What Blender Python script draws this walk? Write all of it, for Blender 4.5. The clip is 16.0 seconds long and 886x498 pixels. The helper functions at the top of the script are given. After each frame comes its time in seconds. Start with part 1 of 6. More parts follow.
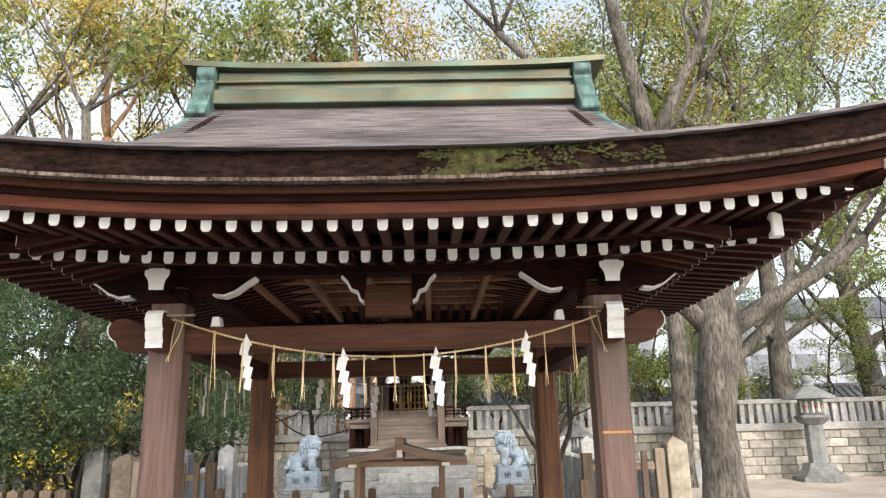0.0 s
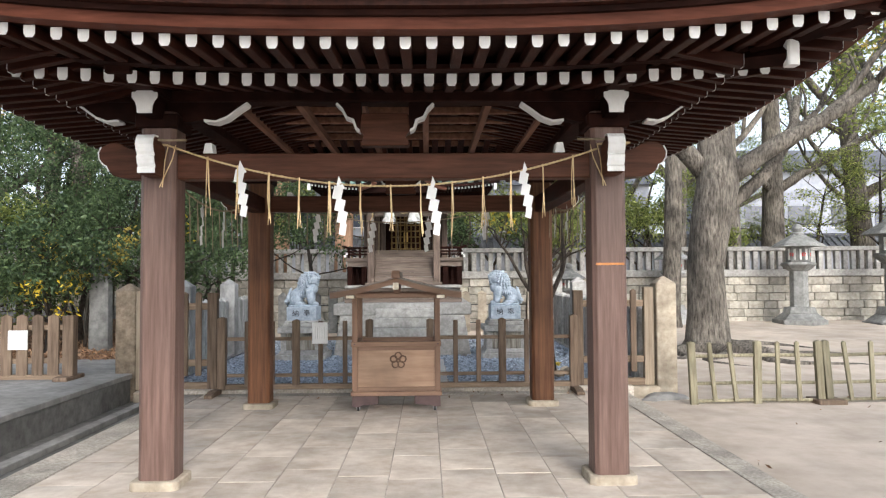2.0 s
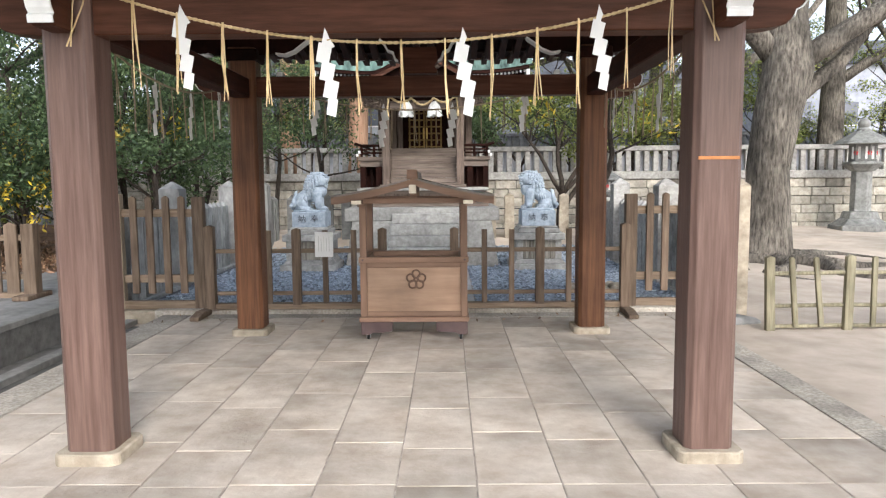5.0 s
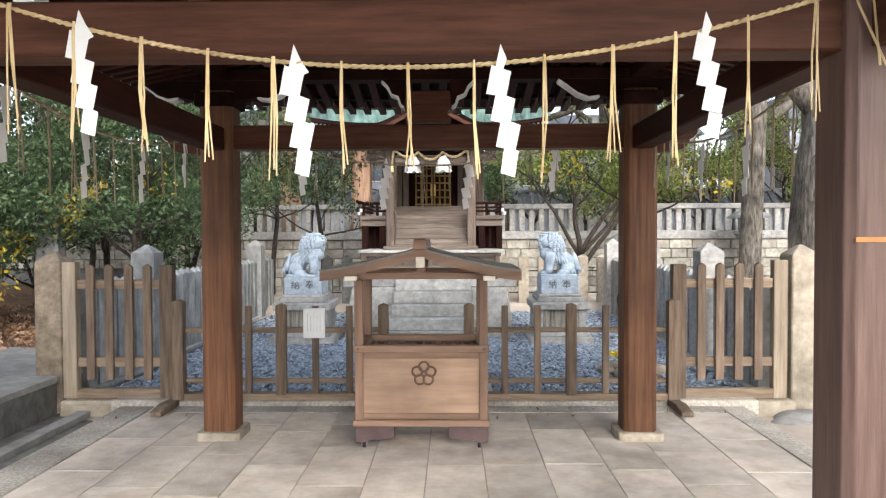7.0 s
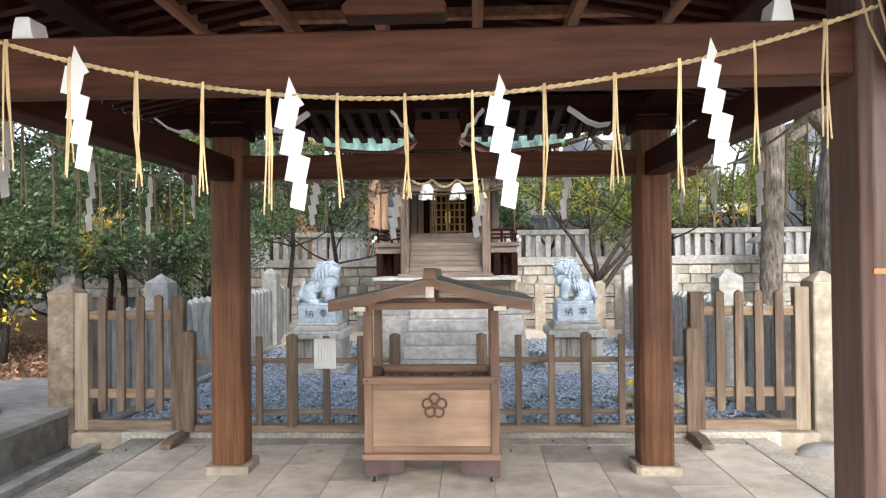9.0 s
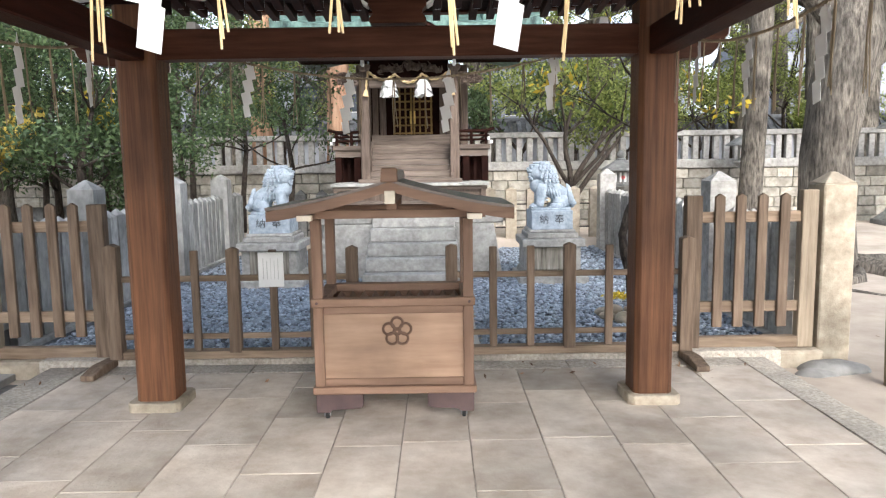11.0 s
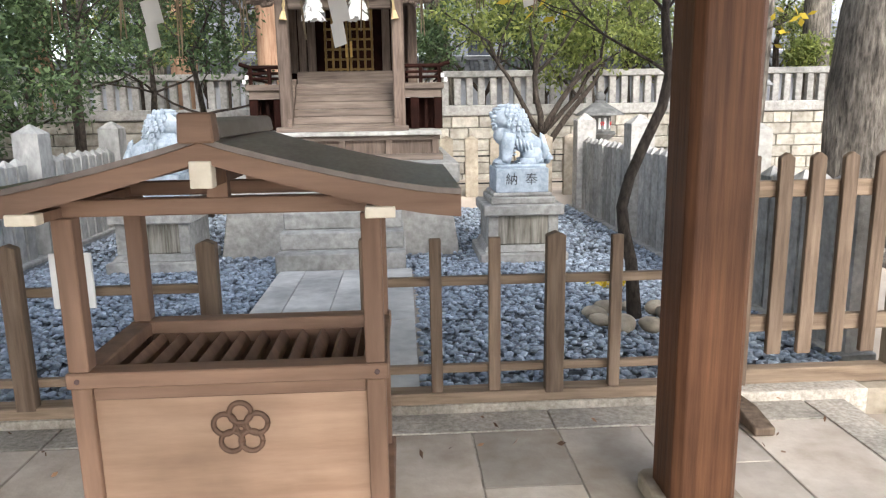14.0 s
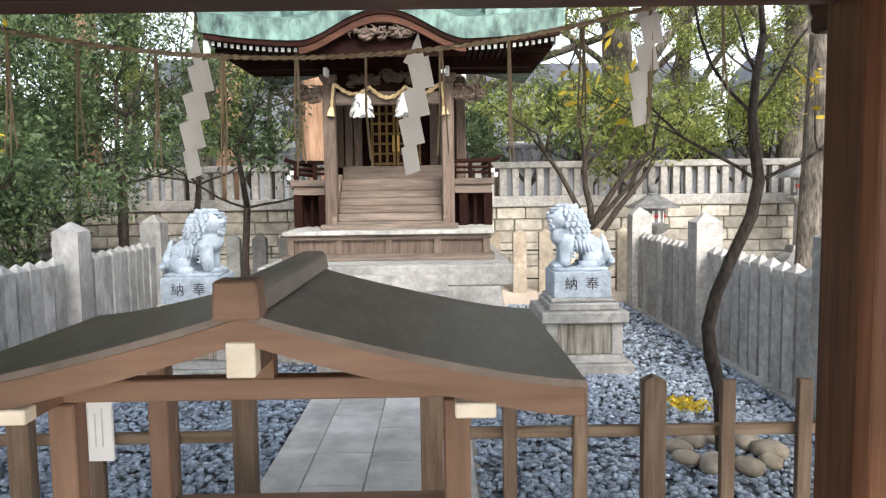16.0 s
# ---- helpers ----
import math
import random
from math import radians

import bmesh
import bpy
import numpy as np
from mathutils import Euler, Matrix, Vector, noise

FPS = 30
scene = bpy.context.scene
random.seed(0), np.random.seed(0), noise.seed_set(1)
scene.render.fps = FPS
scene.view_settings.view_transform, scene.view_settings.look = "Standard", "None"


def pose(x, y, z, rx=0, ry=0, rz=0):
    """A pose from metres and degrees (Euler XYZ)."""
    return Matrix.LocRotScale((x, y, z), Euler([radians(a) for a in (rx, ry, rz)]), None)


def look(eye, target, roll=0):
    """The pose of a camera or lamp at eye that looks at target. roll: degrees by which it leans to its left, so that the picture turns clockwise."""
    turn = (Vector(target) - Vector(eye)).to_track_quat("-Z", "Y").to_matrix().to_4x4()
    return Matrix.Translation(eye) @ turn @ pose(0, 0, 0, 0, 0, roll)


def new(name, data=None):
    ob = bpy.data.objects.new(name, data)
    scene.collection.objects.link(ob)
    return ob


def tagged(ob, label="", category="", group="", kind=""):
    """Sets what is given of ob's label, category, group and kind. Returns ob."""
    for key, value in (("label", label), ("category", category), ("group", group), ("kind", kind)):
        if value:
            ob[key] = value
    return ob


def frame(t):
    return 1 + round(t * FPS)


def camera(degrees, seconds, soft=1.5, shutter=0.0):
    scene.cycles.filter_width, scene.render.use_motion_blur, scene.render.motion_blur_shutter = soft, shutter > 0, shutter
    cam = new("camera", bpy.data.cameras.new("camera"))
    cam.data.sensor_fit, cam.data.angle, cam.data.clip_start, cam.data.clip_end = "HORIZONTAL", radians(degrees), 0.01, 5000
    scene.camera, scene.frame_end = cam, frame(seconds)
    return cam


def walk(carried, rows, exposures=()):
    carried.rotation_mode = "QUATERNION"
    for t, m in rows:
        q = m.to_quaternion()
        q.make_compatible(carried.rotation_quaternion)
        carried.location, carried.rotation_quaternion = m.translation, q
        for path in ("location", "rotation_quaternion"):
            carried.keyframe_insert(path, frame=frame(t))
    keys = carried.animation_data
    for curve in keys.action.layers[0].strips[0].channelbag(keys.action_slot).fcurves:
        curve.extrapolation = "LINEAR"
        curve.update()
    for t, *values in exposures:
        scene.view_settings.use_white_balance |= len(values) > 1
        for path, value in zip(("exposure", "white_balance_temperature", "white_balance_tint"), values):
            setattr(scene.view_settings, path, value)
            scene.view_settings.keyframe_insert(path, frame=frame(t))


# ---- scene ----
cam = camera(64.3, 16.0, soft=1.2)
PATH = [
    (0, (0.301, 0.834, 1.56), (0.342, 2.77, 2.062), -1.4),
    (0.5, (0.291, 0.841, 1.553), (0.337, 2.787, 2.012), -1.3),
    (1, (0.297, 0.874, 1.539), (0.347, 2.842, 1.893), -1.2),
    (1.5, (0.3, 0.895, 1.493), (0.348, 2.883, 1.704), -0.8),
    (2, (0.299, 0.932, 1.452), (0.343, 2.93, 1.529), -0.4),
    (2.5, (0.31, 0.974, 1.435), (0.35, 2.973, 1.394), -0.1),
    (3, (0.342, 1.042, 1.384), (0.371, 3.038, 1.259), -0.1),
    (3.5, (0.278, 1.258, 1.349), (0.303, 3.25, 1.174), -0.4),
    (6, (0.249, 3.209, 1.509), (0.217, 5.198, 1.307), -0.3),
    (6.5, (0.194, 3.496, 1.525), (0.172, 5.492, 1.411), -0.2),
    (7, (0.187, 3.579, 1.56), (0.158, 5.579, 1.511), -0.2),
    (7.5, (0.197, 3.609, 1.57), (0.158, 5.609, 1.578), -0.2),
    (8, (0.215, 3.596, 1.607), (0.158, 5.595, 1.646), -0.2),
    (8.5, (0.235, 3.621, 1.595), (0.161, 5.62, 1.64), -0.3),
    (9, (0.247, 3.646, 1.586), (0.166, 5.644, 1.61), -0.6),
    (9.5, (0.282, 3.713, 1.544), (0.203, 5.711, 1.507), -0.9),
    (12, (0.206, 5.257, 1.511), (0.281, 7.228, 1.176), -0.5),
    (12.5, (0.35, 5.628, 1.472), (0.444, 7.589, 1.09), -0.6),
    (13, (0.416, 5.917, 1.468), (0.545, 7.862, 1.021), -0.8),
    (13.5, (0.444, 6.224, 1.461), (0.588, 8.17, 1.021), -0.8),
    (14, (0.5, 6.512, 1.514), (0.608, 8.471, 1.124), -0.9),
    (14.5, (0.464, 6.688, 1.589), (0.55, 8.66, 1.272), -0.8),
    (15, (0.392, 6.931, 1.631), (0.447, 8.916, 1.393), -0.9),
    (15.5, (0.365, 7.023, 1.668), (0.388, 9.013, 1.471), -0.8),
    (16, (0.364, 7.029, 1.686), (0.376, 9.023, 1.522), -0.8),
]
walk(cam, [(t, look(eye, target, roll)) for t, eye, target, roll in PATH],
     exposures=[(0, 1.38, 6300, 10), (1.5, 1.34, 6100, 10), (3.5, 1.28, 6050, 10), (6.5, 1.62, 6050, 10), (9.0, 1.76, 6050, 10), (12.0, 1.75, 6000, 10), (14.0, 1.8, 6100, 10), (16.0, 1.88, 6250, 10)])

# ---- world and light ----
world = bpy.data.worlds.new("sky")
scene.world = world
world.use_nodes = True
wn = world.node_tree
sky = wn.nodes.new("ShaderNodeTexSky")
sky.sky_type = "NISHITA"
sky.sun_disc = False
SUN_EL, SUN_AZ = 33.0, 165.0
sky.sun_elevation, sky.sun_rotation = radians(SUN_EL), radians(SUN_AZ)
sky.dust_density, sky.ozone_density, sky.air_density = 3.0, 0.6, 1.0
wbg = wn.nodes["Background"]
haze = wn.nodes.new("ShaderNodeHueSaturation")
haze.inputs["Saturation"].default_value = 0.45
wn.links.new(sky.outputs[0], haze.inputs["Color"])
wn.links.new(haze.outputs[0], wbg.inputs[0])
wbg.inputs[1].default_value = 0.15
sun_data = bpy.data.lights.new("sun", "SUN")
sun_data.energy, sun_data.angle, sun_data.color = 0.66, radians(16), (1.0, 0.92, 0.80)
sun = new("sun", sun_data)
sun_dir = Vector((math.sin(radians(SUN_AZ)) * math.cos(radians(SUN_EL)), math.cos(radians(SUN_AZ)) * math.cos(radians(SUN_EL)), math.sin(radians(SUN_EL))))
sun.matrix_world = look(sun_dir * 60, (0, 0, 0))

# ---- materials ----


def mat(name, c1, c2, rough=0.75, size=6.0, stretch=(1, 1, 1), bump=0.25, rand=0.12, metallic=0.0, spec=0.3, fine=8.0, stain=0.35, stain_size=0.9, island=False, bdist=0.02):
    m = bpy.data.materials.new(name)
    m.use_nodes = True
    nt = m.node_tree
    b = nt.nodes["Principled BSDF"]
    N, L = nt.nodes.new, nt.links.new
    tc, oi = N("ShaderNodeTexCoord"), N("ShaderNodeObjectInfo")
    geo = N("ShaderNodeNewGeometry")
    rnd = geo.outputs["Random Per Island"] if island else oi.outputs["Random"]
    mul = N("ShaderNodeMath")
    mul.operation = "MULTIPLY"
    mul.inputs[1].default_value = 37.0
    L(rnd, mul.inputs[0])
    add = N("ShaderNodeVectorMath")
    add.operation = "ADD"
    L(tc.outputs["Object"], add.inputs[0])
    L(mul.outputs[0], add.inputs[1])
    mp = N("ShaderNodeMapping")
    mp.inputs["Scale"].default_value = stretch
    L(add.outputs[0], mp.inputs[0])
    n1 = N("ShaderNodeTexNoise")
    n1.inputs["Scale"].default_value, n1.inputs["Detail"].default_value, n1.inputs["Roughness"].default_value = size, 7.0, 0.62
    L(mp.outputs[0], n1.inputs["Vector"])
    ramp = N("ShaderNodeValToRGB")
    ramp.color_ramp.elements[0].position, ramp.color_ramp.elements[1].position = 0.32, 0.68
    ramp.color_ramp.elements[0].color, ramp.color_ramp.elements[1].color = (*c1, 1), (*c2, 1)
    L(n1.outputs[0], ramp.inputs[0])
    n2 = N("ShaderNodeTexNoise")
    n2.inputs["Scale"].default_value, n2.inputs["Detail"].default_value = stain_size, 4.0
    L(add.outputs[0], n2.inputs["Vector"])
    mr = N("ShaderNodeMapRange")
    mr.inputs[1].default_value, mr.inputs[2].default_value = 0.3, 0.7
    mr.inputs[3].default_value, mr.inputs[4].default_value = 1.0 - stain, 1.0 + stain * 0.6
    L(n2.outputs[0], mr.inputs[0])
    rv = N("ShaderNodeMapRange")
    rv.inputs[3].default_value, rv.inputs[4].default_value = 1.0 - rand, 1.0 + rand
    L(rnd, rv.inputs[0])
    pr = N("ShaderNodeMath")
    pr.operation = "MULTIPLY"
    L(mr.outputs[0], pr.inputs[0])
    L(rv.outputs[0], pr.inputs[1])
    hsv = N("ShaderNodeHueSaturation")
    L(ramp.outputs[0], hsv.inputs["Color"])
    L(pr.outputs[0], hsv.inputs["Value"])
    L(hsv.outputs[0], b.inputs["Base Color"])
    n3 = N("ShaderNodeTexNoise")
    n3.inputs["Scale"].default_value, n3.inputs["Detail"].default_value = size * fine, 5.0
    L(mp.outputs[0], n3.inputs["Vector"])
    mx = N("ShaderNodeMath")
    mx.operation = "MULTIPLY_ADD"
    mx.inputs[1].default_value = 0.35
    L(n3.outputs[0], mx.inputs[0])
    L(n1.outputs[0], mx.inputs[2])
    bp = N("ShaderNodeBump")
    bp.inputs["Strength"].default_value, bp.inputs["Distance"].default_value = bump, bdist
    L(mx.outputs[0], bp.inputs["Height"])
    L(bp.outputs[0], b.inputs["Normal"])
    rr = N("ShaderNodeMapRange")
    rr.inputs[3].default_value, rr.inputs[4].default_value = max(rough - 0.12, 0.05), min(rough + 0.12, 1.0)
    L(n3.outputs[0], rr.inputs[0])
    L(rr.outputs[0], b.inputs["Roughness"])
    b.inputs["Metallic"].default_value = metallic
    b.inputs["Specular IOR Level"].default_value = spec
    return m


def leafmat(name, c1, c2, trans=0.35):
    m = mat(name, c1, c2, rough=0.5, size=0.5, bump=0.0, rand=0.35, island=True, stain=0.5, stain_size=0.5, spec=0.35)
    nt = m.node_tree
    b = nt.nodes["Principled BSDF"]
    tr = nt.nodes.new("ShaderNodeBsdfTranslucent")
    mixs = nt.nodes.new("ShaderNodeMixShader")
    mixs.inputs[0].default_value = trans
    src = b.inputs["Base Color"].links[0].from_socket
    nt.links.new(src, tr.inputs[0])
    nt.links.new(b.outputs[0], mixs.inputs[1])
    nt.links.new(tr.outputs[0], mixs.inputs[2])
    nt.links.new(mixs.outputs[0], nt.nodes["Material Output"].inputs[0])
    return m


WOOD1, WOOD2 = (0.048, 0.018, 0.010), (0.10, 0.040, 0.023)
M_WOODX = mat("stained wood along x", WOOD1, WOOD2, 0.5, 5, (0.5, 6, 6), 0.12, 0.06, stain=0.25, spec=0.13)
# same stain as along x, darkened to carry the shade beneath the roof
M_WOODY = mat("stained wood along y, roof shade in colour", (0.017, 0.005, 0.003), (0.045, 0.0135, 0.008), 0.55, 5, (6, 0.5, 6), 0.12, 0.10, stain=0.25, spec=0.1)
M_WOODZ = mat("stained wood upright", (0.085, 0.036, 0.018), (0.205, 0.094, 0.047), 0.5, 4, (9, 9, 0.35), 0.15, 0.06, stain=0.4, stain_size=1.3, spec=0.2)
# darker than the stained wood: under-roof shade is put into the colour
M_DARK = mat("dark old wood, shade in its colour", (0.010, 0.004, 0.003), (0.03, 0.011, 0.008), 0.7, 5, (1, 1, 1), 0.2, 0.1, spec=0.06)
M_CEIL = mat("ceiling boards", (0.13, 0.06, 0.038), (0.25, 0.13, 0.085), 0.7, 5, (5, 0.5, 5), 0.15, 0.1)
M_WHITE = mat("white painted end grain", (0.72, 0.72, 0.70), (0.85, 0.85, 0.84), 0.6, 9, bump=0.05, rand=0.06, stain=0.12, stain_size=6)
M_BARK_ROOF = mat("cypress bark roofing", (0.085, 0.075, 0.078), (0.27, 0.24, 0.235), 0.85, 5, (0.5, 14, 14), 0.5, 0.05, stain=0.4, spec=0.15)
M_EAVE = mat("dark bark eave edge", (0.006, 0.004, 0.004), (0.045, 0.026, 0.02), 0.98, 16, (1, 1, 2.5), 1.0, 0.05, stain=0.5, stain_size=2.5, spec=0.04)
M_LIP = mat("frayed bark lip", (0.03, 0.018, 0.013), (0.28, 0.22, 0.19), 0.95, 16, (2.5, 2.5, 1), 0.8, 0.05, stain=0.5, stain_size=3.0, spec=0.05)
M_FASCIA = mat("reddish eave board", (0.055, 0.016, 0.009), (0.12, 0.040, 0.024), 0.6, 5, (0.5, 3, 6), 0.12, 0.06, stain=0.3, spec=0.12)
M_MOSS = mat("moss", (0.02, 0.021, 0.006), (0.105, 0.10, 0.03), 1.0, 25, bump=1.0, stain=0.4, stain_size=6)
M_COPPER = mat("green copper", (0.018, 0.04, 0.038), (0.19, 0.31, 0.27), 0.5, 4, (2.5, 2.5, 1.2), 0.2, 0.08, metallic=0.15, stain=0.5, stain_size=3.0)
M_COPPER_BROWN = mat("browned copper ridge", (0.15, 0.115, 0.06), (0.085, 0.14, 0.105), 0.5, 2.6, (0.7, 2, 4), 0.1, 0.08, metallic=0.2, stain=0.5, stain_size=1.4)
M_STONE = mat("pale granite", (0.27, 0.26, 0.24), (0.47, 0.455, 0.425), 0.85, 14, bump=0.3, rand=0.1, stain=0.3, stain_size=2.2)
M_STONE_WARM = mat("weathered warm granite", (0.30, 0.25, 0.19), (0.47, 0.41, 0.32), 0.9, 12, bump=0.4, rand=0.1, stain=0.4, stain_size=2.5)
M_STONE_BROWN = mat("brown weathered stone", (0.15, 0.115, 0.08), (0.31, 0.25, 0.185), 0.9, 14, bump=0.5, rand=0.08, stain=0.45, stain_size=3.0)
M_STONE_GREY = mat("grey granite", (0.26, 0.26, 0.255), (0.42, 0.42, 0.41), 0.85, 14, (1, 1, 0.5), 0.35, 0.12, stain=0.4, stain_size=2.0)
M_STONE_DARK = mat("dark weathered stone", (0.13, 0.13, 0.125), (0.25, 0.25, 0.24), 0.9, 10, bump=0.4, rand=0.12, stain=0.4)
M_LANTERN = mat("mid grey lantern granite", (0.17, 0.17, 0.16), (0.31, 0.31, 0.295), 0.9, 12, bump=0.4, rand=0.12, stain=0.4, stain_size=2.0)
M_LION = mat("bluish white carved granite", (0.27, 0.32, 0.37), (0.47, 0.53, 0.59), 0.75, 16, bump=0.25, rand=0.03, stain=0.15, stain_size=5)
M_TILE = mat("warm paving slabs", (0.41, 0.34, 0.272), (0.60, 0.535, 0.46), 0.8, 5, bump=0.3, rand=0.06, stain=0.34, stain_size=1.1)
M_KERB = mat("granite kerb", (0.27, 0.24, 0.20), (0.52, 0.475, 0.41), 0.85, 45, bump=0.4, rand=0.08, stain=0.4, stain_size=2.0)
M_JOINT = mat("dark mortar", (0.21, 0.185, 0.16), (0.42, 0.37, 0.32), 0.95, 20, bump=0.4)
M_SAND = mat("sandy ground", (0.40, 0.335, 0.27), (0.54, 0.465, 0.39), 0.95, 2.5, bump=0.35, fine=30, stain=0.25, stain_size=0.5, rand=0.0)
M_LITTER = mat("leaf litter", (0.10, 0.055, 0.03), (0.24, 0.14, 0.085), 0.95, 18, bump=1.0, stain=0.4, stain_size=1.2, rand=0.0)
M_CONC = mat("concrete", (0.20, 0.195, 0.185), (0.32, 0.31, 0.295), 0.85, 9, bump=0.2, stain=0.3, stain_size=1.2, rand=0.05)
M_CONC_DARK = mat("dark concrete", (0.09, 0.085, 0.08), (0.17, 0.165, 0.155), 0.8, 9, bump=0.2, stain=0.4)
M_GRAVEL = mat("blue grey pebbles", (0.18, 0.212, 0.26), (0.385, 0.44, 0.51), 0.6, 20, bump=0.2, rand=0.45, island=True, stain=0.1)
M_GRAVELBED = mat("dark gravel bed", (0.07, 0.078, 0.09), (0.17, 0.185, 0.205), 0.9, 40, bump=0.8, rand=0)
M_FENCE = mat("weathered fence timber", (0.10, 0.067, 0.045), (0.225, 0.165, 0.118), 0.8, 5, (6, 6, 0.5), 0.25, 0.15, stain=0.3)
M_FENCEX = mat("weathered rail timber", (0.155, 0.108, 0.072), (0.305, 0.228, 0.162), 0.8, 5, (0.5, 6, 6), 0.25, 0.12, stain=0.3)
M_FENCEP = mat("pale upright frame timber", (0.24, 0.188, 0.13), (0.41, 0.335, 0.25), 0.8, 5, (6, 6, 0.5), 0.25, 0.12, stain=0.3)
M_CREST = mat("dark carved timber", (0.07, 0.04, 0.026), (0.12, 0.072, 0.048), 0.6, 8, bump=0.1)
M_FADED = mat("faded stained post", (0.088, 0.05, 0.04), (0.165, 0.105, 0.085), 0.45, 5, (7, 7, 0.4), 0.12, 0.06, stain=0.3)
M_PENCIL = mat("faint grey print", (0.50, 0.50, 0.48), (0.62, 0.62, 0.60), 0.8, 5, bump=0)
M_STREAK = mat("streaked stone panel", (0.13, 0.115, 0.09), (0.45, 0.42, 0.36), 0.9, 4, (7, 7, 0.5), 0.3, 0.05, stain=0.3, stain_size=3)
M_CREAM = mat("bare cream end grain", (0.60, 0.53, 0.42), (0.76, 0.70, 0.58), 0.7, 12, bump=0.05, rand=0.04, stain=0.12)
M_BOX = mat("offering box timber", (0.165, 0.098, 0.064), (0.27, 0.168, 0.115), 0.6, 3, (0.5, 5, 5), 0.1, 0.06, stain=0.25)
M_BOXZ = mat("offering box upright timber", (0.135, 0.08, 0.052), (0.225, 0.138, 0.094), 0.6, 3, (5, 5, 0.5), 0.1, 0.06, stain=0.25)
M_BOXPANEL = mat("pale box panel timber", (0.28, 0.175, 0.115), (0.43, 0.29, 0.20), 0.6, 2.5, (0.5, 4, 4), 0.1, 0.06, stain=0.3, stain_size=2.2)
M_BOXFOOT = mat("dark box foot", (0.07, 0.045, 0.045), (0.12, 0.08, 0.075), 0.7, 5, bump=0.2)
M_BOXROOF = mat("grey sheet metal", (0.115, 0.09, 0.076), (0.21, 0.172, 0.15), 0.36, 3, (3, 0.6, 1), 0.03, 0.03, metallic=0.0, spec=0.45, stain=0.3, stain_size=2)
M_STEEL = mat("metal", (0.35, 0.35, 0.36), (0.5, 0.5, 0.5), 0.35, 20, bump=0.05, metallic=1.0)
# darker copy of the straw, the roof's shadow put into its colour
M_STRAW_SHADED = mat("straw darkened as shaded", (0.20, 0.155, 0.10), (0.33, 0.265, 0.18), 0.9, 30, (1, 1, 0.2), 0.3, 0.1)
M_STRAW = mat("straw", (0.55, 0.40, 0.20), (0.74, 0.58, 0.34), 0.8, 30, (1, 1, 0.2), 0.3, 0.1)
M_PAPER = mat("white paper", (0.66, 0.66, 0.645), (0.76, 0.76, 0.745), 0.8, 4, bump=0.03, rand=0.03, stain=0.05)
M_SHRINE = mat("grey brown shrine timber", (0.085, 0.06, 0.046), (0.19, 0.143, 0.113), 0.75, 5, (6, 6, 0.6), 0.25, 0.1, stain=0.3)
M_SHRINEX = mat("grey brown shrine boards", (0.10, 0.075, 0.06), (0.215, 0.17, 0.138), 0.75, 5, (0.5, 6, 6), 0.25, 0.1, stain=0.3)
M_GOLD = mat("gilded door timber", (0.17, 0.10, 0.03), (0.34, 0.22, 0.075), 0.45, 6, bump=0.1, metallic=0.25, stain=0.3)
M_TRUNK = mat("rough tree bark", (0.045, 0.037, 0.03), (0.27, 0.24, 0.20), 0.95, 26, (1, 1, 0.2), 1.0, 0.1, stain=0.55, stain_size=2.2, fine=3.0, bdist=0.05)
M_TRUNK_DARK = mat("dark thin bark", (0.022, 0.016, 0.012), (0.10, 0.08, 0.065), 0.9, 30, (1, 1, 0.4), 1.0, 0.15, bdist=0.03)
M_TRUNK_RED = mat("reddish conifer bark", (0.28, 0.16, 0.10), (0.46, 0.30, 0.20), 0.95, 6, (3, 3, 0.3), 0.6, 0.1)
M_LEAF_DARK = leafmat("dark evergreen leaves", (0.03, 0.068, 0.03), (0.15, 0.205, 0.09), 0.42)
M_LEAF = leafmat("green camphor leaves", (0.12, 0.18, 0.05), (0.40, 0.43, 0.13), 0.6)
# low golden sunlight on the crowns is put into this leaf colour
M_LEAF_GOLD = leafmat("yellow green leaves, sun in colour", (0.34, 0.28, 0.05), (0.78, 0.60, 0.16), 0.62)
M_LEAF_YELLOW = leafmat("bright yellow leaves", (0.55, 0.40, 0.03), (0.75, 0.58, 0.06), 0.4)
M_ROOFTILE = mat("grey roof tiles", (0.07, 0.075, 0.085), (0.15, 0.155, 0.17), 0.6, 10, bump=0.3)
M_PLASTER = mat("pale plaster", (0.30, 0.32, 0.36), (0.42, 0.44, 0.48), 0.9, 3, bump=0.05, stain=0.15)
M_GLASSDARK = mat("dark window", (0.05, 0.06, 0.08), (0.09, 0.10, 0.13), 0.15, 2, bump=0.0, spec=0.6)
M_INK = mat("black ink", (0.02, 0.02, 0.02), (0.04, 0.04, 0.04), 0.7, 5, bump=0)
M_RED = mat("red paint", (0.5, 0.03, 0.03), (0.6, 0.05, 0.05), 0.6, 5, bump=0)
M_BAMBOO = mat("mossy split timber", (0.16, 0.14, 0.09), (0.32, 0.29, 0.20), 0.85, 6, (6, 6, 0.5), 0.3, 0.2, stain=0.35, stain_size=2)

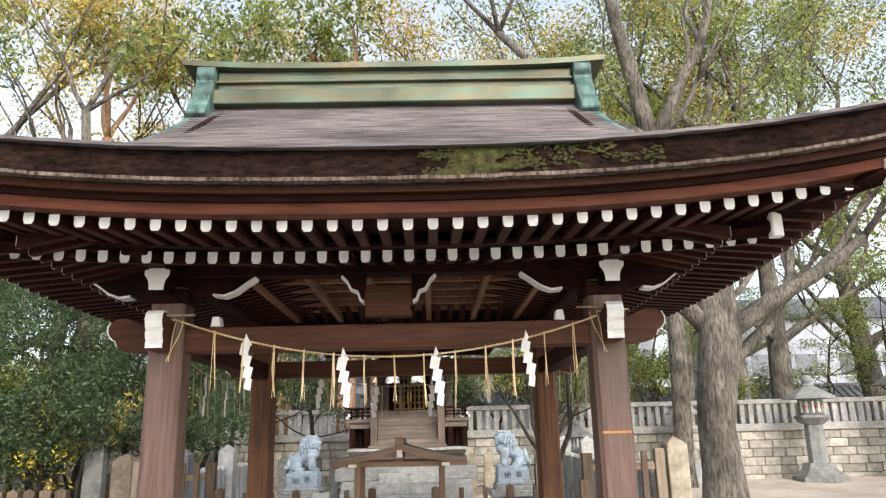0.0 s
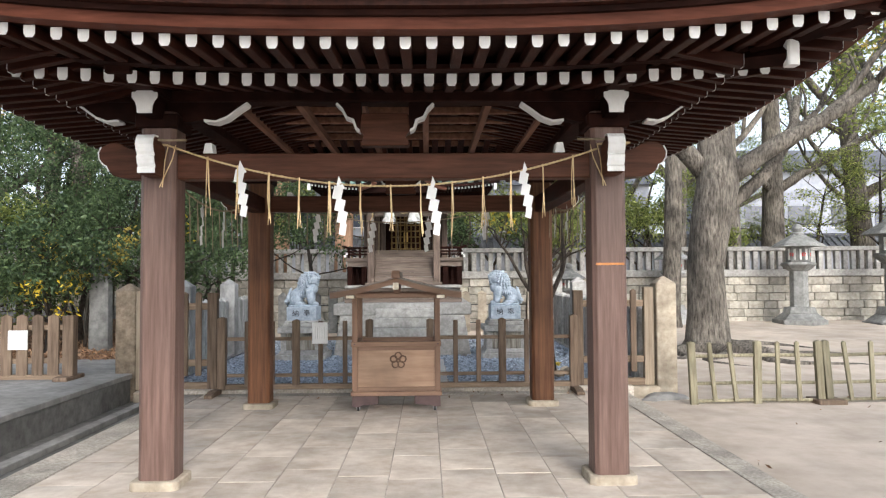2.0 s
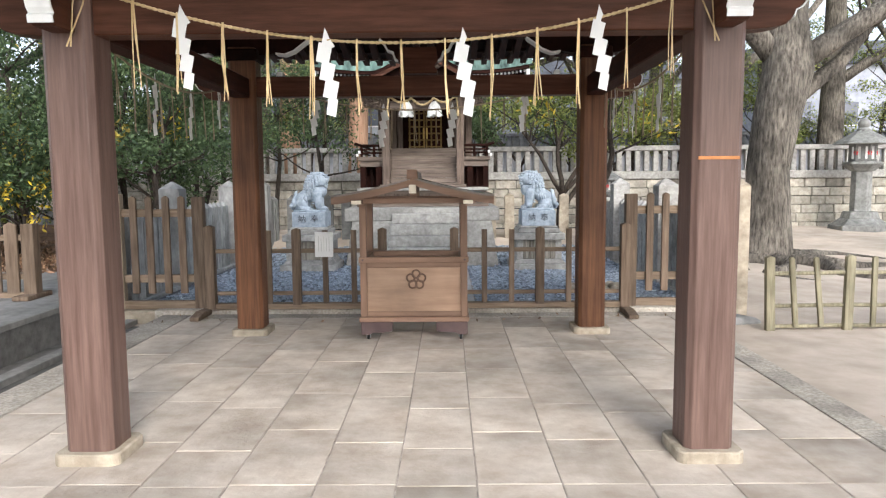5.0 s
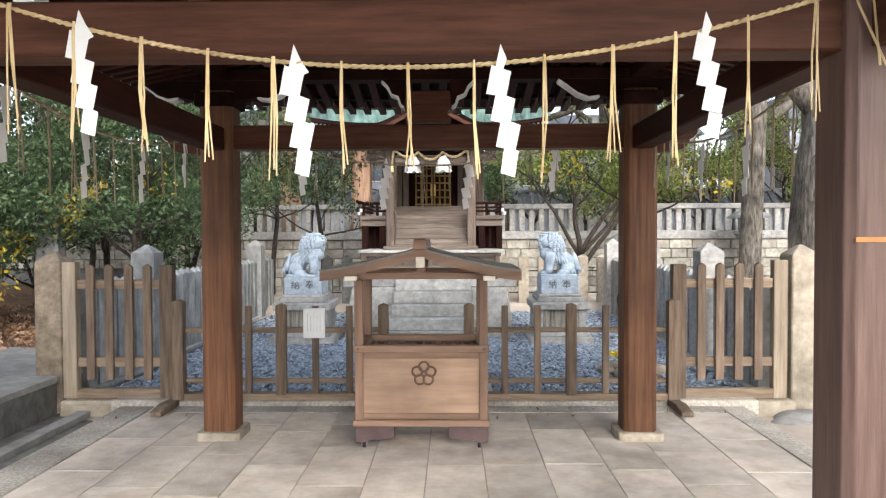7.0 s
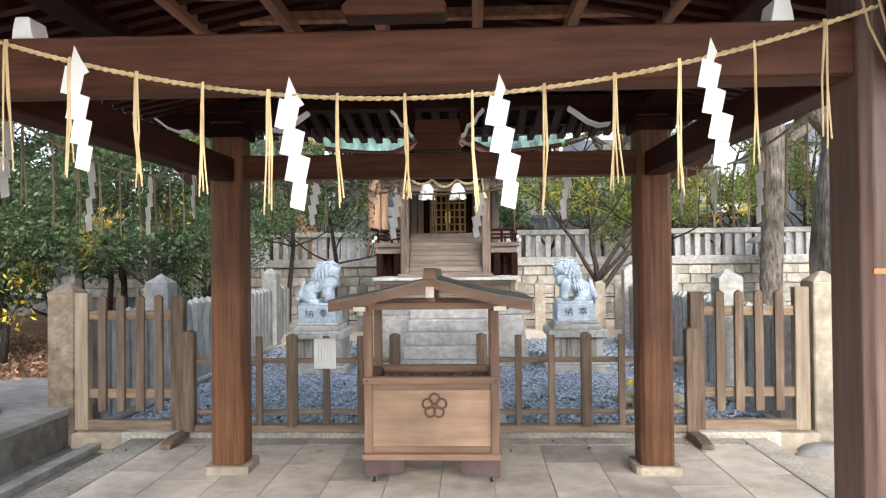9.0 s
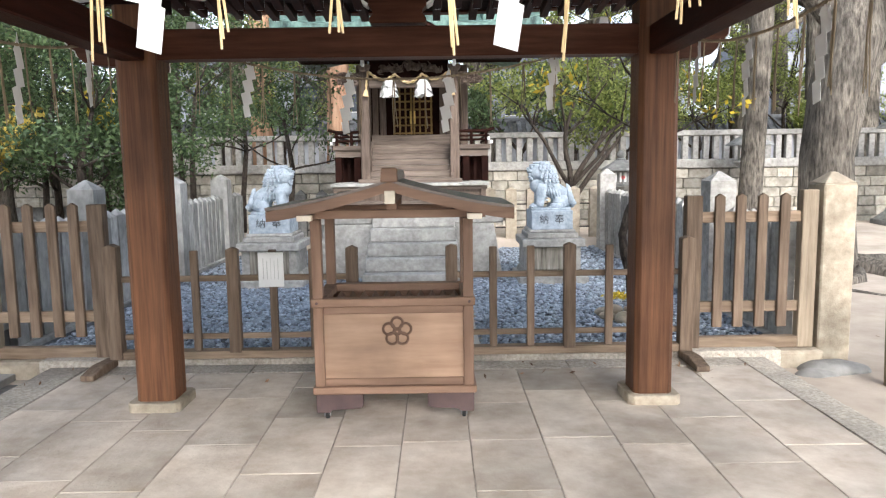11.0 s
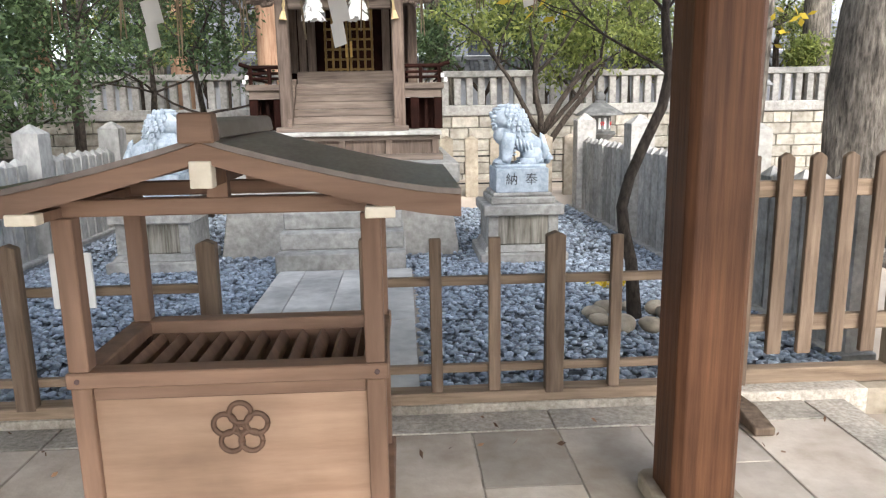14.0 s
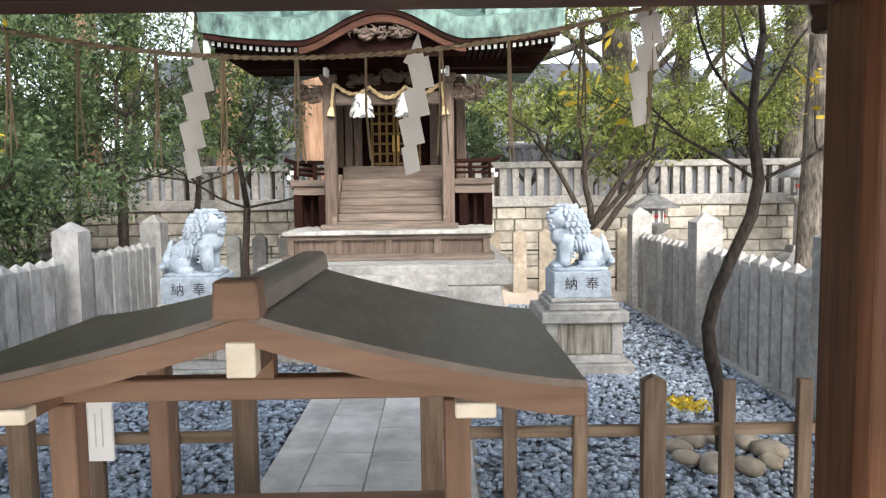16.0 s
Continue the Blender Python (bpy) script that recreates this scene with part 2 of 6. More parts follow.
# ---- mesh helpers ----


def bx(bm, x0, x1, y0, y1, z0, z1, taper=(1, 1)):
    """A block; taper scales its top in x and y."""
    cx, cy, hx, hy = (x0 + x1) / 2, (y0 + y1) / 2, (x1 - x0) / 2, (y1 - y0) / 2
    v = []
    for z, sx, sy in ((z0, 1, 1), (z1, taper[0], taper[1])):
        for a, b in ((-1, -1), (1, -1), (1, 1), (-1, 1)):
            v.append(bm.verts.new((cx + a * hx * sx, cy + b * hy * sy, z)))
    for f in ((3, 2, 1, 0), (4, 5, 6, 7), (0, 1, 5, 4), (1, 2, 6, 5), (2, 3, 7, 6), (3, 0, 4, 7)):
        bm.faces.new([v[i] for i in f])
    return v


def block(*dims, **kw):
    bm = bmesh.new()
    bx(bm, *dims, **kw)
    return bm


def prism(bm, outline, axis, a, b):
    """Extrudes an outline of two coordinates along axis x, y or z from a to b."""
    def at(p, d):
        return {"x": (d, p[0], p[1]), "y": (p[0], d, p[1]), "z": (p[0], p[1], d)}[axis]
    va = [bm.verts.new(at(p, a)) for p in outline]
    vb = [bm.verts.new(at(p, b)) for p in outline]
    n = len(outline)
    bm.faces.new(va)
    bm.faces.new(vb[::-1])
    for i in range(n):
        bm.faces.new((va[i], vb[i], vb[(i + 1) % n], va[(i + 1) % n]))


def tube(bm, pts, radii, n=8, squash=1.0, ripple=0.0):
    pts = [Vector(p) for p in pts]
    rings = []
    side = None
    for i, p in enumerate(pts):
        d = (pts[min(i + 1, len(pts) - 1)] - pts[max(i - 1, 0)]).normalized()
        if side is None:
            side = d.cross(Vector((0.31, 0.95, 0.1))).normalized()
        side = (side - d * side.dot(d)).normalized()
        up = d.cross(side)
        r = radii[i] if isinstance(radii, (list, tuple)) else radii
        ring = []
        for k in range(n):
            a = 2 * math.pi * k / n
            q = r * (1 + ripple * math.sin(3 * a + i * 0.9) + ripple * random.uniform(-0.6, 0.6))
            ring.append(bm.verts.new(p + side * math.cos(a) * q + up * math.sin(a) * q * squash))
        rings.append(ring)
    for a, b in zip(rings, rings[1:]):
        for k in range(n):
            bm.faces.new((a[k], a[(k + 1) % n], b[(k + 1) % n], b[k]))
    bm.faces.new(rings[0][::-1])
    bm.faces.new(rings[-1])


def ball(bm, c, r, sub=2, scale=(1, 1, 1), rot=None):
    m = Matrix.Translation(c) @ (rot.to_4x4() if rot else Matrix()) @ Matrix.Diagonal((*[r * s for s in scale], 1))
    bmesh.ops.create_icosphere(bm, subdivisions=sub, radius=1, matrix=m)


def finish(name, bm, material, bevel=0.0, smooth=False):
    if bevel:
        bmesh.ops.bevel(bm, geom=bm.edges[:], offset=bevel, segments=1, affect="EDGES", profile=0.7)
    bmesh.ops.recalc_face_normals(bm, faces=bm.faces[:])
    me = bpy.data.meshes.new(name)
    bm.to_mesh(me)
    bm.free()
    if smooth:
        me.polygons.foreach_set("use_smooth", [True] * len(me.polygons))
    me.materials.append(material)
    return me


def thing(name, at, label, category, group="", kind=""):
    e = new(name)
    e.empty_display_size = 0.1
    e.location = at
    e.matrix_world = Matrix.Translation(at)
    return tagged(e, label, category, group, kind)


def child(ob, parent):
    ob.parent = parent
    top = parent
    while top.parent:
        top = top.parent
    if parent is top:
        ob.matrix_parent_inverse = top.matrix_basis.inverted()
    return ob


def part(name, bm, material, parent, label="", bevel=0.0, smooth=False):
    """One mesh part, drawn in world places, under a thing or a part."""
    ob = new(name, finish(name, bm, material, bevel, smooth))
    child(ob, parent)
    return tagged(ob, label)


def piece(name, mesh, m, parent):
    ob = new(name, mesh)
    child(ob, parent)
    ob.matrix_basis = m
    return ob


def solo(name, bm, material, label, category, kind="", bevel=0.0, smooth=False, group=""):
    return tagged(new(name, finish(name, bm, material, bevel, smooth)), label, category, group, kind)


def band(profile, thick):
    """The outline of a thin band laid on the outer side of an open profile."""
    out = []
    for i, (a, b) in enumerate(profile):
        p, q = profile[max(i - 1, 0)], profile[min(i + 1, len(profile) - 1)]
        dx, dz = q[1] - p[1], p[0] - q[0]
        k = thick / max(math.hypot(dx, dz), 1e-6)
        out.append((a + dx * k, b + dz * k))
    return list(profile) + out[::-1]


# ---- ground ----


def gz(x, y):
    if y > 20.05:
        return 1.3
    base = -0.115 + 0.305 * min(max((y - 9.5) / 9.5, 0), 1)
    return base + 0.012 * noise.noise((x * 0.6, y * 0.6, 0))


def ground_sheet():
    xs = [-600, -150, -50, -25] + [-16 + 0.5 * i for i in range(65)] + [18, 25, 50, 150, 600]
    ys = [-600, -150, -50, -25, -14] + [-8 + 0.5 * i for i in range(57)] + [20.2, 20.4, 22, 26, 35, 60, 150, 600]
    bm = bmesh.new()
    grid = [[bm.verts.new((x, y, gz(x, y) - (0.3 if (abs(x) < 2.4 and 5.2 < y < 9.6) or (abs(x) < 3.3 and 10.3 < y < 17.3) else 0))) for x in xs] for y in ys]
    for a, b in zip(grid, grid[1:]):
        for i in range(len(xs) - 1):
            bm.faces.new((a[i], a[i + 1], b[i + 1], b[i]))
    return solo("ground", bm, M_SAND, "pale beige trodden sandy ground of the precinct", "ground", "structure", smooth=True)


ground_sheet()
litter = bmesh.new()
rows_ = [[litter.verts.new((-16 + 1.0 * i, 20.1 + 1.0 * j, 1.34 + 0.08 * noise.noise((i * 0.7, j * 0.7, 3)) + 0.02 * j)) for i in range(36)] for j in range(8)]
for ra, rb in zip(rows_, rows_[1:]):
    for i in range(35):
        litter.faces.new((ra[i], ra[i + 1], rb[i + 1], rb[i]))
solo("ground_terrace", litter, M_LITTER, "brown leaf litter on the raised terrace behind the wall", "ground", "structure", smooth=True)
bank = bmesh.new()
rows_ = [[bank.verts.new((-16 + 0.6 * i, 11.2 + 0.6 * j, 0.16 + 0.12 * noise.noise((i * 0.5, j * 0.5, 7)) + 0.015 * j)) for i in range(21)] for j in range(15)]
for ra, rb in zip(rows_, rows_[1:]):
    for i in range(20):
        bank.faces.new((ra[i], ra[i + 1], rb[i + 1], rb[i]))
solo("ground_bank", bank, M_LITTER, "brown fallen leaves under the shrubs", "ground", "structure", smooth=True)

# ---- gravel yard, paving ----
solo("gravel_bed", block(-3.4, 3.2, 9.92, 17.9, -0.4, -0.015), M_GRAVELBED, "dark gravel bed of the fenced yard", "gravel", "structure")
PLAT = (-2.80, 2.76, 4.81, 9.84)
platform = thing("pavement_platform", (0, 7.4, -0.13), "raised stone platform with warm beige paving slabs and granite kerb", "pavement", kind="structure")
part("bed", block(PLAT[0] + 0.02, PLAT[1] - 0.02, PLAT[2] + 0.02, PLAT[3] - 0.02, -0.4, -0.005), M_JOINT, platform, "dark joints between the slabs")
path_in = thing("pavement_path", (-0.05, 11.5, 0), "grey stone slab path across the gravel", "pavement", kind="structure")
path_out = thing("pavement_approach", (0, 2.5, -0.13), "grey stone slab approach path on the sand", "pavement", kind="structure")

# raised concrete walk beside the platform
walkway = thing("pavement_walkway", (-4.6, 5, -0.13), "raised concrete walkway with a dark side", "pavement", kind="structure")
# side in a darker concrete colour than the top
part("slab", block(-5.9, -3.46, -14, 11.6, -0.4, 0.185), M_CONC_DARK, walkway, "dark concrete side")
part("top", block(-5.9, -3.44, -14, 11.6, 0.189, 0.25), M_CONC, walkway, "grey concrete top", bevel=0.006)
part("gutter_edge", block(-3.22, -3.10, -14, 10.4, -0.4, -0.05), M_CONC, walkway, bevel=0.006)
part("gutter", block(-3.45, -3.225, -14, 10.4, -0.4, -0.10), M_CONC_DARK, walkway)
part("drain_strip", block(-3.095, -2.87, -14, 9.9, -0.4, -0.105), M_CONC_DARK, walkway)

# ---- the open pavilion ----
PX, PYF, PYB, CY = 1.585, 5.995, 8.95, 7.4725
pavilion = thing("worship_pavilion", (0, CY, 0), "open brown timber pavilion with thick bark roof and copper ridge", "pavilion")


def octo(x, y, h, c):
    return [(x - h, y - h + c), (x - h + c, y - h), (x + h - c, y - h), (x + h, y - h + c), (x + h, y + h - c), (x + h - c, y + h), (x - h + c, y + h), (x - h, y + h - c)]


def post_mesh():
    bm = bmesh.new()
    prism(bm, octo(0, 0, 0.123, 0.03), "z", 0.055, 2.62)
    return finish("post", bm, M_WOODZ, 0.004)


def plinth_mesh():
    bm = bmesh.new()
    prism(bm, octo(0, 0, 0.168, 0.03), "z", -0.01, 0.06)
    return finish("plinth", bm, M_STONE_WARM, 0.008)


post_me, plinth_me = post_mesh(), plinth_mesh()
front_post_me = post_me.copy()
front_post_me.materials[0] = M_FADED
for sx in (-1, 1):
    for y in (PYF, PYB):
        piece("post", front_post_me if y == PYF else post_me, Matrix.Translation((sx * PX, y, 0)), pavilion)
        piece("plinth", plinth_me, Matrix.Translation((sx * PX, y, 0)), pavilion)
part("repair_joint", block(1.585 - 0.10, 1.585 + 0.10, 5.868, 5.874, 1.522, 1.538), mat("orange filler", (0.40, 0.16, 0.05), (0.5, 0.22, 0.08), 0.6, 20), pavilion, "orange filler line across the post")
# tie beams and their carved noses
for y in (PYF, PYB):
    zt = 2.15 if y == PYF else 2.185
    part("tie_beam", block(-PX - 0.1, PX + 0.1, y - 0.075, y + 0.075, zt, zt + 0.18), M_WOODX, pavilion, bevel=0.008)
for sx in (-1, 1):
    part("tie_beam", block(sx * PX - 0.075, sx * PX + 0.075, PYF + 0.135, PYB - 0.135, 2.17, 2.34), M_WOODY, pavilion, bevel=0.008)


def nose_outline():
    # profile away from the post: (outward, height)
    return [(0.0, 2.19), (0.13, 2.20), (0.20, 2.215), (0.235, 2.25), (0.245, 2.285), (0.275, 2.30), (0.30, 2.335), (0.305, 2.38), (0.285, 2.42), (0.24, 2.447), (0.18, 2.452), (0.13, 2.435), (0.09, 2.40), (0.0, 2.385)]


def nose(axis):
    bm = bmesh.new()
    prism(bm, nose_outline(), "y", -0.065, 0.065)
    return finish("nose", bm, M_WOODX, 0.006)


def nose_edge():
    bm = bmesh.new()
    o = nose_outline()[3:9]
    prism(bm, band(o, 0.007), "y", -0.067, 0.067)
    return finish("nose_edge", bm, M_WHITE)


def nose_face():
    # wavy white front of the nose that points at the viewer
    bm = bmesh.new()
    prof = [(0.0, 2.195), (0.17, 2.195), (0.195, 2.205), (0.20, 2.235), (0.185, 2.25), (0.205, 2.275), (0.215, 2.31), (0.20, 2.328), (0.222, 2.35), (0.235, 2.39), (0.225, 2.43), (0.20, 2.452), (0.14, 2.455), (0.0, 2.40)]
    prism(bm, band(prof[2:13], 0.010), "y", -0.058, 0.058)
    core = bmesh.new()
    prism(core, prof, "y", -0.055, 0.055)
    return finish("nose_face", bm, M_WHITE), finish("nose_core", core, M_WOODX, 0.004)


nose_me, nose_edge_me, (nose_face_me, nose_core_me) = nose("x"), nose_edge(), nose_face()
for sx in (-1, 1):
    for y in (PYF, PYB):
        sy = -1 if y == PYF else 1
        m = pose(sx * (PX + 0.128), y, -0.04, 0, 0, 0 if sx > 0 else 180)
        n_ = piece("nose", nose_me, m, pavilion)
        piece("nose_edge", nose_edge_me, m, pavilion)
        m = pose(sx * PX, y + sy * 0.115, -0.045, 0, 0, sy * 90)
        piece("front_nose", nose_core_me, m, pavilion)
        piece("white_nose_face", nose_face_me, m, pavilion)

# brackets on the posts


def bracket_parts(sx, y):
    sy = -1 if y == PYF else 1
    x = sx * PX
    bm = bmesh.new()
    bx(bm, x - 0.15, x + 0.15, y - 0.15, y + 0.15, 2.50, 2.60)
    bx(bm, x - 0.11, x + 0.11, y - 0.11, y + 0.11, 2.42, 2.50, )
    part("bearing_block", bm, M_DARK, pavilion, bevel=0.01)
    bm = bmesh.new()
    prof = [(-0.62, 2.75), (-0.60, 2.70), (-0.54, 2.66), (-0.46, 2.60), (-0.38, 2.57), (-0.3, 2.58), (-0.2, 2.56), (0.2, 2.56), (0.3, 2.58), (0.38, 2.57), (0.46, 2.60), (0.54, 2.66), (0.60, 2.70), (0.62, 2.75)]
    prism(bm, [(x + a, b) for a, b in prof], "y", y - 0.055, y + 0.055)
    part("bracket_arm", bm, M_DARK, pavilion, bevel=0.005)
    for s in (-1, 1):
        bm = bmesh.new()
        o = [(s * a + x, b) for a, b in prof[8:]]
        prism(bm, [(a, b - 0.018) for a, b in o] + [(a, b - 0.0005) for a, b in o[::-1]], "y", y - 0.058, y + 0.058)
        part("arm_edge", bm, M_WHITE, pavilion, "white painted scroll edge")
    bm = bmesh.new()
    prism(bm, [(x - 0.05, 2.555), (x + 0.05, 2.555), (x + 0.052, 2.60), (x + 0.058, 2.63), (x + 0.085, 2.66), (x + 0.085, 2.695), (x + 0.05, 2.695), (x + 0.056, 2.80), (x - 0.056, 2.80), (x - 0.05, 2.695), (x - 0.085, 2.695), (x - 0.085, 2.66), (x - 0.058, 2.63), (x - 0.052, 2.60)], "y", y + sy * 0.36, y + sy * 0.345)
    part("bracket_end", bm, M_WHITE, pavilion, "white stepped bracket end", bevel=0.003)
    part("bracket_arm", block(x - 0.048, x + 0.048, min(y + sy * 0.10, y + sy * 0.344), max(y + sy * 0.10, y + sy * 0.344), 2.56, 2.80), M_DARK, pavilion, bevel=0.004)


for sx in (-1, 1):
    for y in (PYF, PYB):
        bracket_parts(sx, y)
# side bracket ends beside the corner posts, small white profiles
for sx in (-1, 1):
    for y in (PYF, PYB):
        for k in (0.33,):
            bm = bmesh.new()
            x = sx * (PX - k)
            prism(bm, [(x - 0.038, 2.335), (x + 0.038, 2.335), (x + 0.03, 2.37), (x + 0.024, 2.41), (x - 0.024, 2.41), (x - 0.03, 2.37)], "y", y - 0.05, y + 0.05)
            part("strut_block", bm, M_WHITE, pavilion, "small white profiled block", bevel=0.004)
# strut in the middle of each tie beam with scroll wings


def middle_strut(y):
    bm = bmesh.new()
    prism(bm, [(-0.17, 2.387), (0.17, 2.387), (0.175, 2.42), (0.14, 2.44), (0.15, 2.47), (0.18, 2.49), (0.165, 2.62), (-0.165, 2.62), (-0.18, 2.49), (-0.15, 2.47), (-0.14, 2.44), (-0.175, 2.42)], "y", y - 0.06, y + 0.06)
    part("strut", bm, M_WOODX, pavilion, bevel=0.006)
    for s in (-1, 1):
        o = [(s * 0.17, 2.50), (s * 0.20, 2.52), (s * 0.22, 2.58), (s * 0.27, 2.60), (s * 0.30, 2.66), (s * 0.34, 2.70), (s * 0.17, 2.70)]
        bm = bmesh.new()
        prism(bm, o, "y", y - 0.045, y + 0.045)
        part("strut_wing", bm, M_DARK, pavilion, bevel=0.004)
        bm = bmesh.new()
        prism(bm, [(a + s * 0.014, b - 0.013) for a, b in o[:6]] + [(a + s * 0.0005, b) for a, b in o[:6][::-1]], "y", y - 0.048, y + 0.048)
        part("wing_edge", bm, M_WHITE, pavilion, "white painted scroll edge")


middle_strut(PYF)
middle_strut(PYB)

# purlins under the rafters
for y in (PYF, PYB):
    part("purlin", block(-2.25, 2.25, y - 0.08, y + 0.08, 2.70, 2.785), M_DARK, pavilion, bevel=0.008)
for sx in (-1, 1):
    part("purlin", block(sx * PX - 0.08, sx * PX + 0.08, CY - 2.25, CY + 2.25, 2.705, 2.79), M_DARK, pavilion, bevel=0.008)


def lift(a):
    """Rise of the eave towards the corners."""
    return 0.20 * (min(abs(a), 3.3) / 2.8) ** 2.6


RP = 0.142
EAVE = 3.07


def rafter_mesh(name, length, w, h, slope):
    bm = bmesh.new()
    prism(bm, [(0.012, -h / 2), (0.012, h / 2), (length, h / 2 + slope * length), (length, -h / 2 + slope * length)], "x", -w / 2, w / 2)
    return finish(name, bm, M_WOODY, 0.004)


def cap_mesh(w, h):
    bm = bmesh.new()
    prism(bm, [(-w / 2 + 0.012, -h / 2), (w / 2 - 0.012, -h / 2), (w / 2, -h / 2 + 0.02), (w / 2, h / 2), (-w / 2, h / 2), (-w / 2, -h / 2 + 0.02)], "y", 0.0095, 0.0118)
    return finish("rafter_end", bm, M_WHITE)


lower_me = rafter_mesh("rafter", 1.75, 0.062, 0.078, 0.20)
upper_me = rafter_mesh("flying_rafter", 0.95, 0.06, 0.066, 0.08)
lower_short = rafter_mesh("rafter", 0.8, 0.062, 0.078, 0.20)
capl_me, capu_me = cap_mesh(0.062, 0.078), cap_mesh(0.06, 0.066)
for ang in (0, 90, 180, 270):
    turn = Matrix.Translation((0, CY, 0)) @ pose(0, 0, 0, 0, 0, ang) @ Matrix.Translation((0, -CY, 0))
    for i in range(-17, 18):
        x = i * 0.1405 + 0.034
        m = turn @ Matrix.Translation((x, 5.25, 2.668 + 0.55 * lift(x)))
        piece("rafter", lower_me if abs(x) < 1.75 else lower_short, m, pavilion)
        piece("rafter_end", capl_me, m, pavilion)
    for i in range(-20, 21):
        x = i * RP + 0.045
        m = turn @ Matrix.Translation((x, 4.65, 2.70 + lift(x)))
        piece("flying_rafter", upper_me, m, pavilion)
        piece("rafter_end", capu_me, m, pavilion)
# hip rafters at the corners
for sx in (-1, 1):
    for sy in (-1, 1):
        bm = bmesh.new()
        tube(bm, [(sx * 1.5, CY + sy * 1.5, 2.88), (sx * 2.45, CY + sy * 2.45, 2.75)], 0.06, 4)
        tube(bm, [(sx * 2.3, CY + sy * 2.3, 2.83), (sx * 2.92, CY + sy * 2.92, 2.92)], 0.055, 4)
        part("hip_rafter", bm, M_DARK, pavilion)
        for r, z in ((2.46, 2.755), (2.925, 2.92)):
            bm = bmesh.new()
            prism(bm, octo(0, 0, 0.036, 0.01), "z", -0.075, 0.075)
            bmesh.ops.transform(bm, matrix=Matrix.Translation((sx * r, CY + sy * r, z)), verts=bm.verts[:])
            part("hip_end", bm, M_WHITE, pavilion, "white hip rafter end")


def strip(bm, prof, ang, n=40, half=None, corner=True):
    """A moulding that follows the rising eave along one side; prof: (depth from the eave line inwards, height)."""
    turn = Matrix.Translation((0, CY, 0)) @ pose(0, 0, 0, 0, 0, ang)
    rings = []
    for i in range(n + 1):
        u = -1 + 2 * i / n
        ring = []
        for d, z in prof:
            hx = half - d if corner else half
            x = u * hx
            ring.append(bm.verts.new(turn @ Vector((x, -(half - d), z + lift(x)))))
        rings.append(ring)
    k = len(prof)
    for a, b in zip(rings, rings[1:]):
        for j in range(k):
            bm.faces.new((a[j], a[(j + 1) % k], b[(j + 1) % k], b[j]))
    bm.faces.new(rings[0])
    bm.faces.new(rings[-1][::-1])


for ang in (0, 90, 180, 270):
    # courses of bark at the eave, each a little proud of the one below
    bm = bmesh.new()
    strip(bm, [(0.008, 2.888), (0.03, 3.062), (0.6, 3.175), (0.6, 2.925)], ang, n=90, half=EAVE)
    bmesh.ops.subdivide_edges(bm, edges=[e for e in bm.edges if abs(e.verts[0].co.z - e.verts[1].co.z) > 0.12], cuts=6)
    for v in bm.verts:
        v.co += 0.011 * noise.noise_vector(Vector((v.co.x * 14, v.co.y * 14, v.co.z * 40)))
    part("eave_edge", bm, M_EAVE, pavilion, "thick dark layered bark eave edge")
    bm = bmesh.new()
    strip(bm, [(-0.012, 2.872), (-0.012, 2.892), (0.05, 2.90), (0.05, 2.872)], ang, n=120, half=EAVE)
    for v in bm.verts:
        v.co.z += 0.006 * noise.noise(v.co * 22)
    part("bark_lip", bm, M_LIP, pavilion, "frayed pale lower lip of the bark")
    bm = bmesh.new()
    strip(bm, [(-0.03, 3.058), (-0.03, 3.078), (0.12, 3.098), (0.12, 3.07)], ang, n=80, half=EAVE)
    for v in bm.verts:
        v.co.z += 0.005 * noise.noise(v.co * 9)
    part("roof_lip", bm, M_BARK_ROOF, pavilion, "weathered grey lip of the roof")
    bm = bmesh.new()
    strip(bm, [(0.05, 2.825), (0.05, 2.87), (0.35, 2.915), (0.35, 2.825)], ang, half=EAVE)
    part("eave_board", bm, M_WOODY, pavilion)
    bm = bmesh.new()
    strip(bm, [(0.105, 2.795), (0.095, 2.822), (0.22, 2.83), (0.22, 2.795)], ang, half=EAVE)
    part("eave_board", bm, M_DARK, pavilion)
    bm = bmesh.new()
    strip(bm, [(0.145, 2.735), (0.13, 2.793), (0.25, 2.80), (0.25, 2.735)], ang, half=EAVE)
    part("fascia", bm, M_FASCIA, pavilion, "reddish brown eave board")
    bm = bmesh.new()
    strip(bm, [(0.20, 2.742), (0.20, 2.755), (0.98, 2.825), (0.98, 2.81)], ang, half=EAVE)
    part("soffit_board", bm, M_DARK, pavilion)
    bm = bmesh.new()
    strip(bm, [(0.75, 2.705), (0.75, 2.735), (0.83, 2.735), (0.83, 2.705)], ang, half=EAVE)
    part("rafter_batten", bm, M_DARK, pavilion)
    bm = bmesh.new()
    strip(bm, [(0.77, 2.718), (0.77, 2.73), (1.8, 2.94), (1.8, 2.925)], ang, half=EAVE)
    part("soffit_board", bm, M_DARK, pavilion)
# moss on the front eave
bm = bmesh.new()
for i in range(2600):
    u = random.gauss(0, 1)
    x = 0.60 + 0.13 * u if i < 1700 else random.uniform(0.28, 1.6)
    z = random.uniform(2.875, 3.06)
    keep = noise.noise((x * 6, 0, z * 14)) + (0.25 if i < 1700 else -0.05)
    if keep < 0:
        continue
    ball(bm, (x, CY - EAVE - 0.002 + (z - 2.888) * 0.12, z + lift(x)), random.uniform(0.004, 0.011), 1, (1.5, 0.6, 0.9))
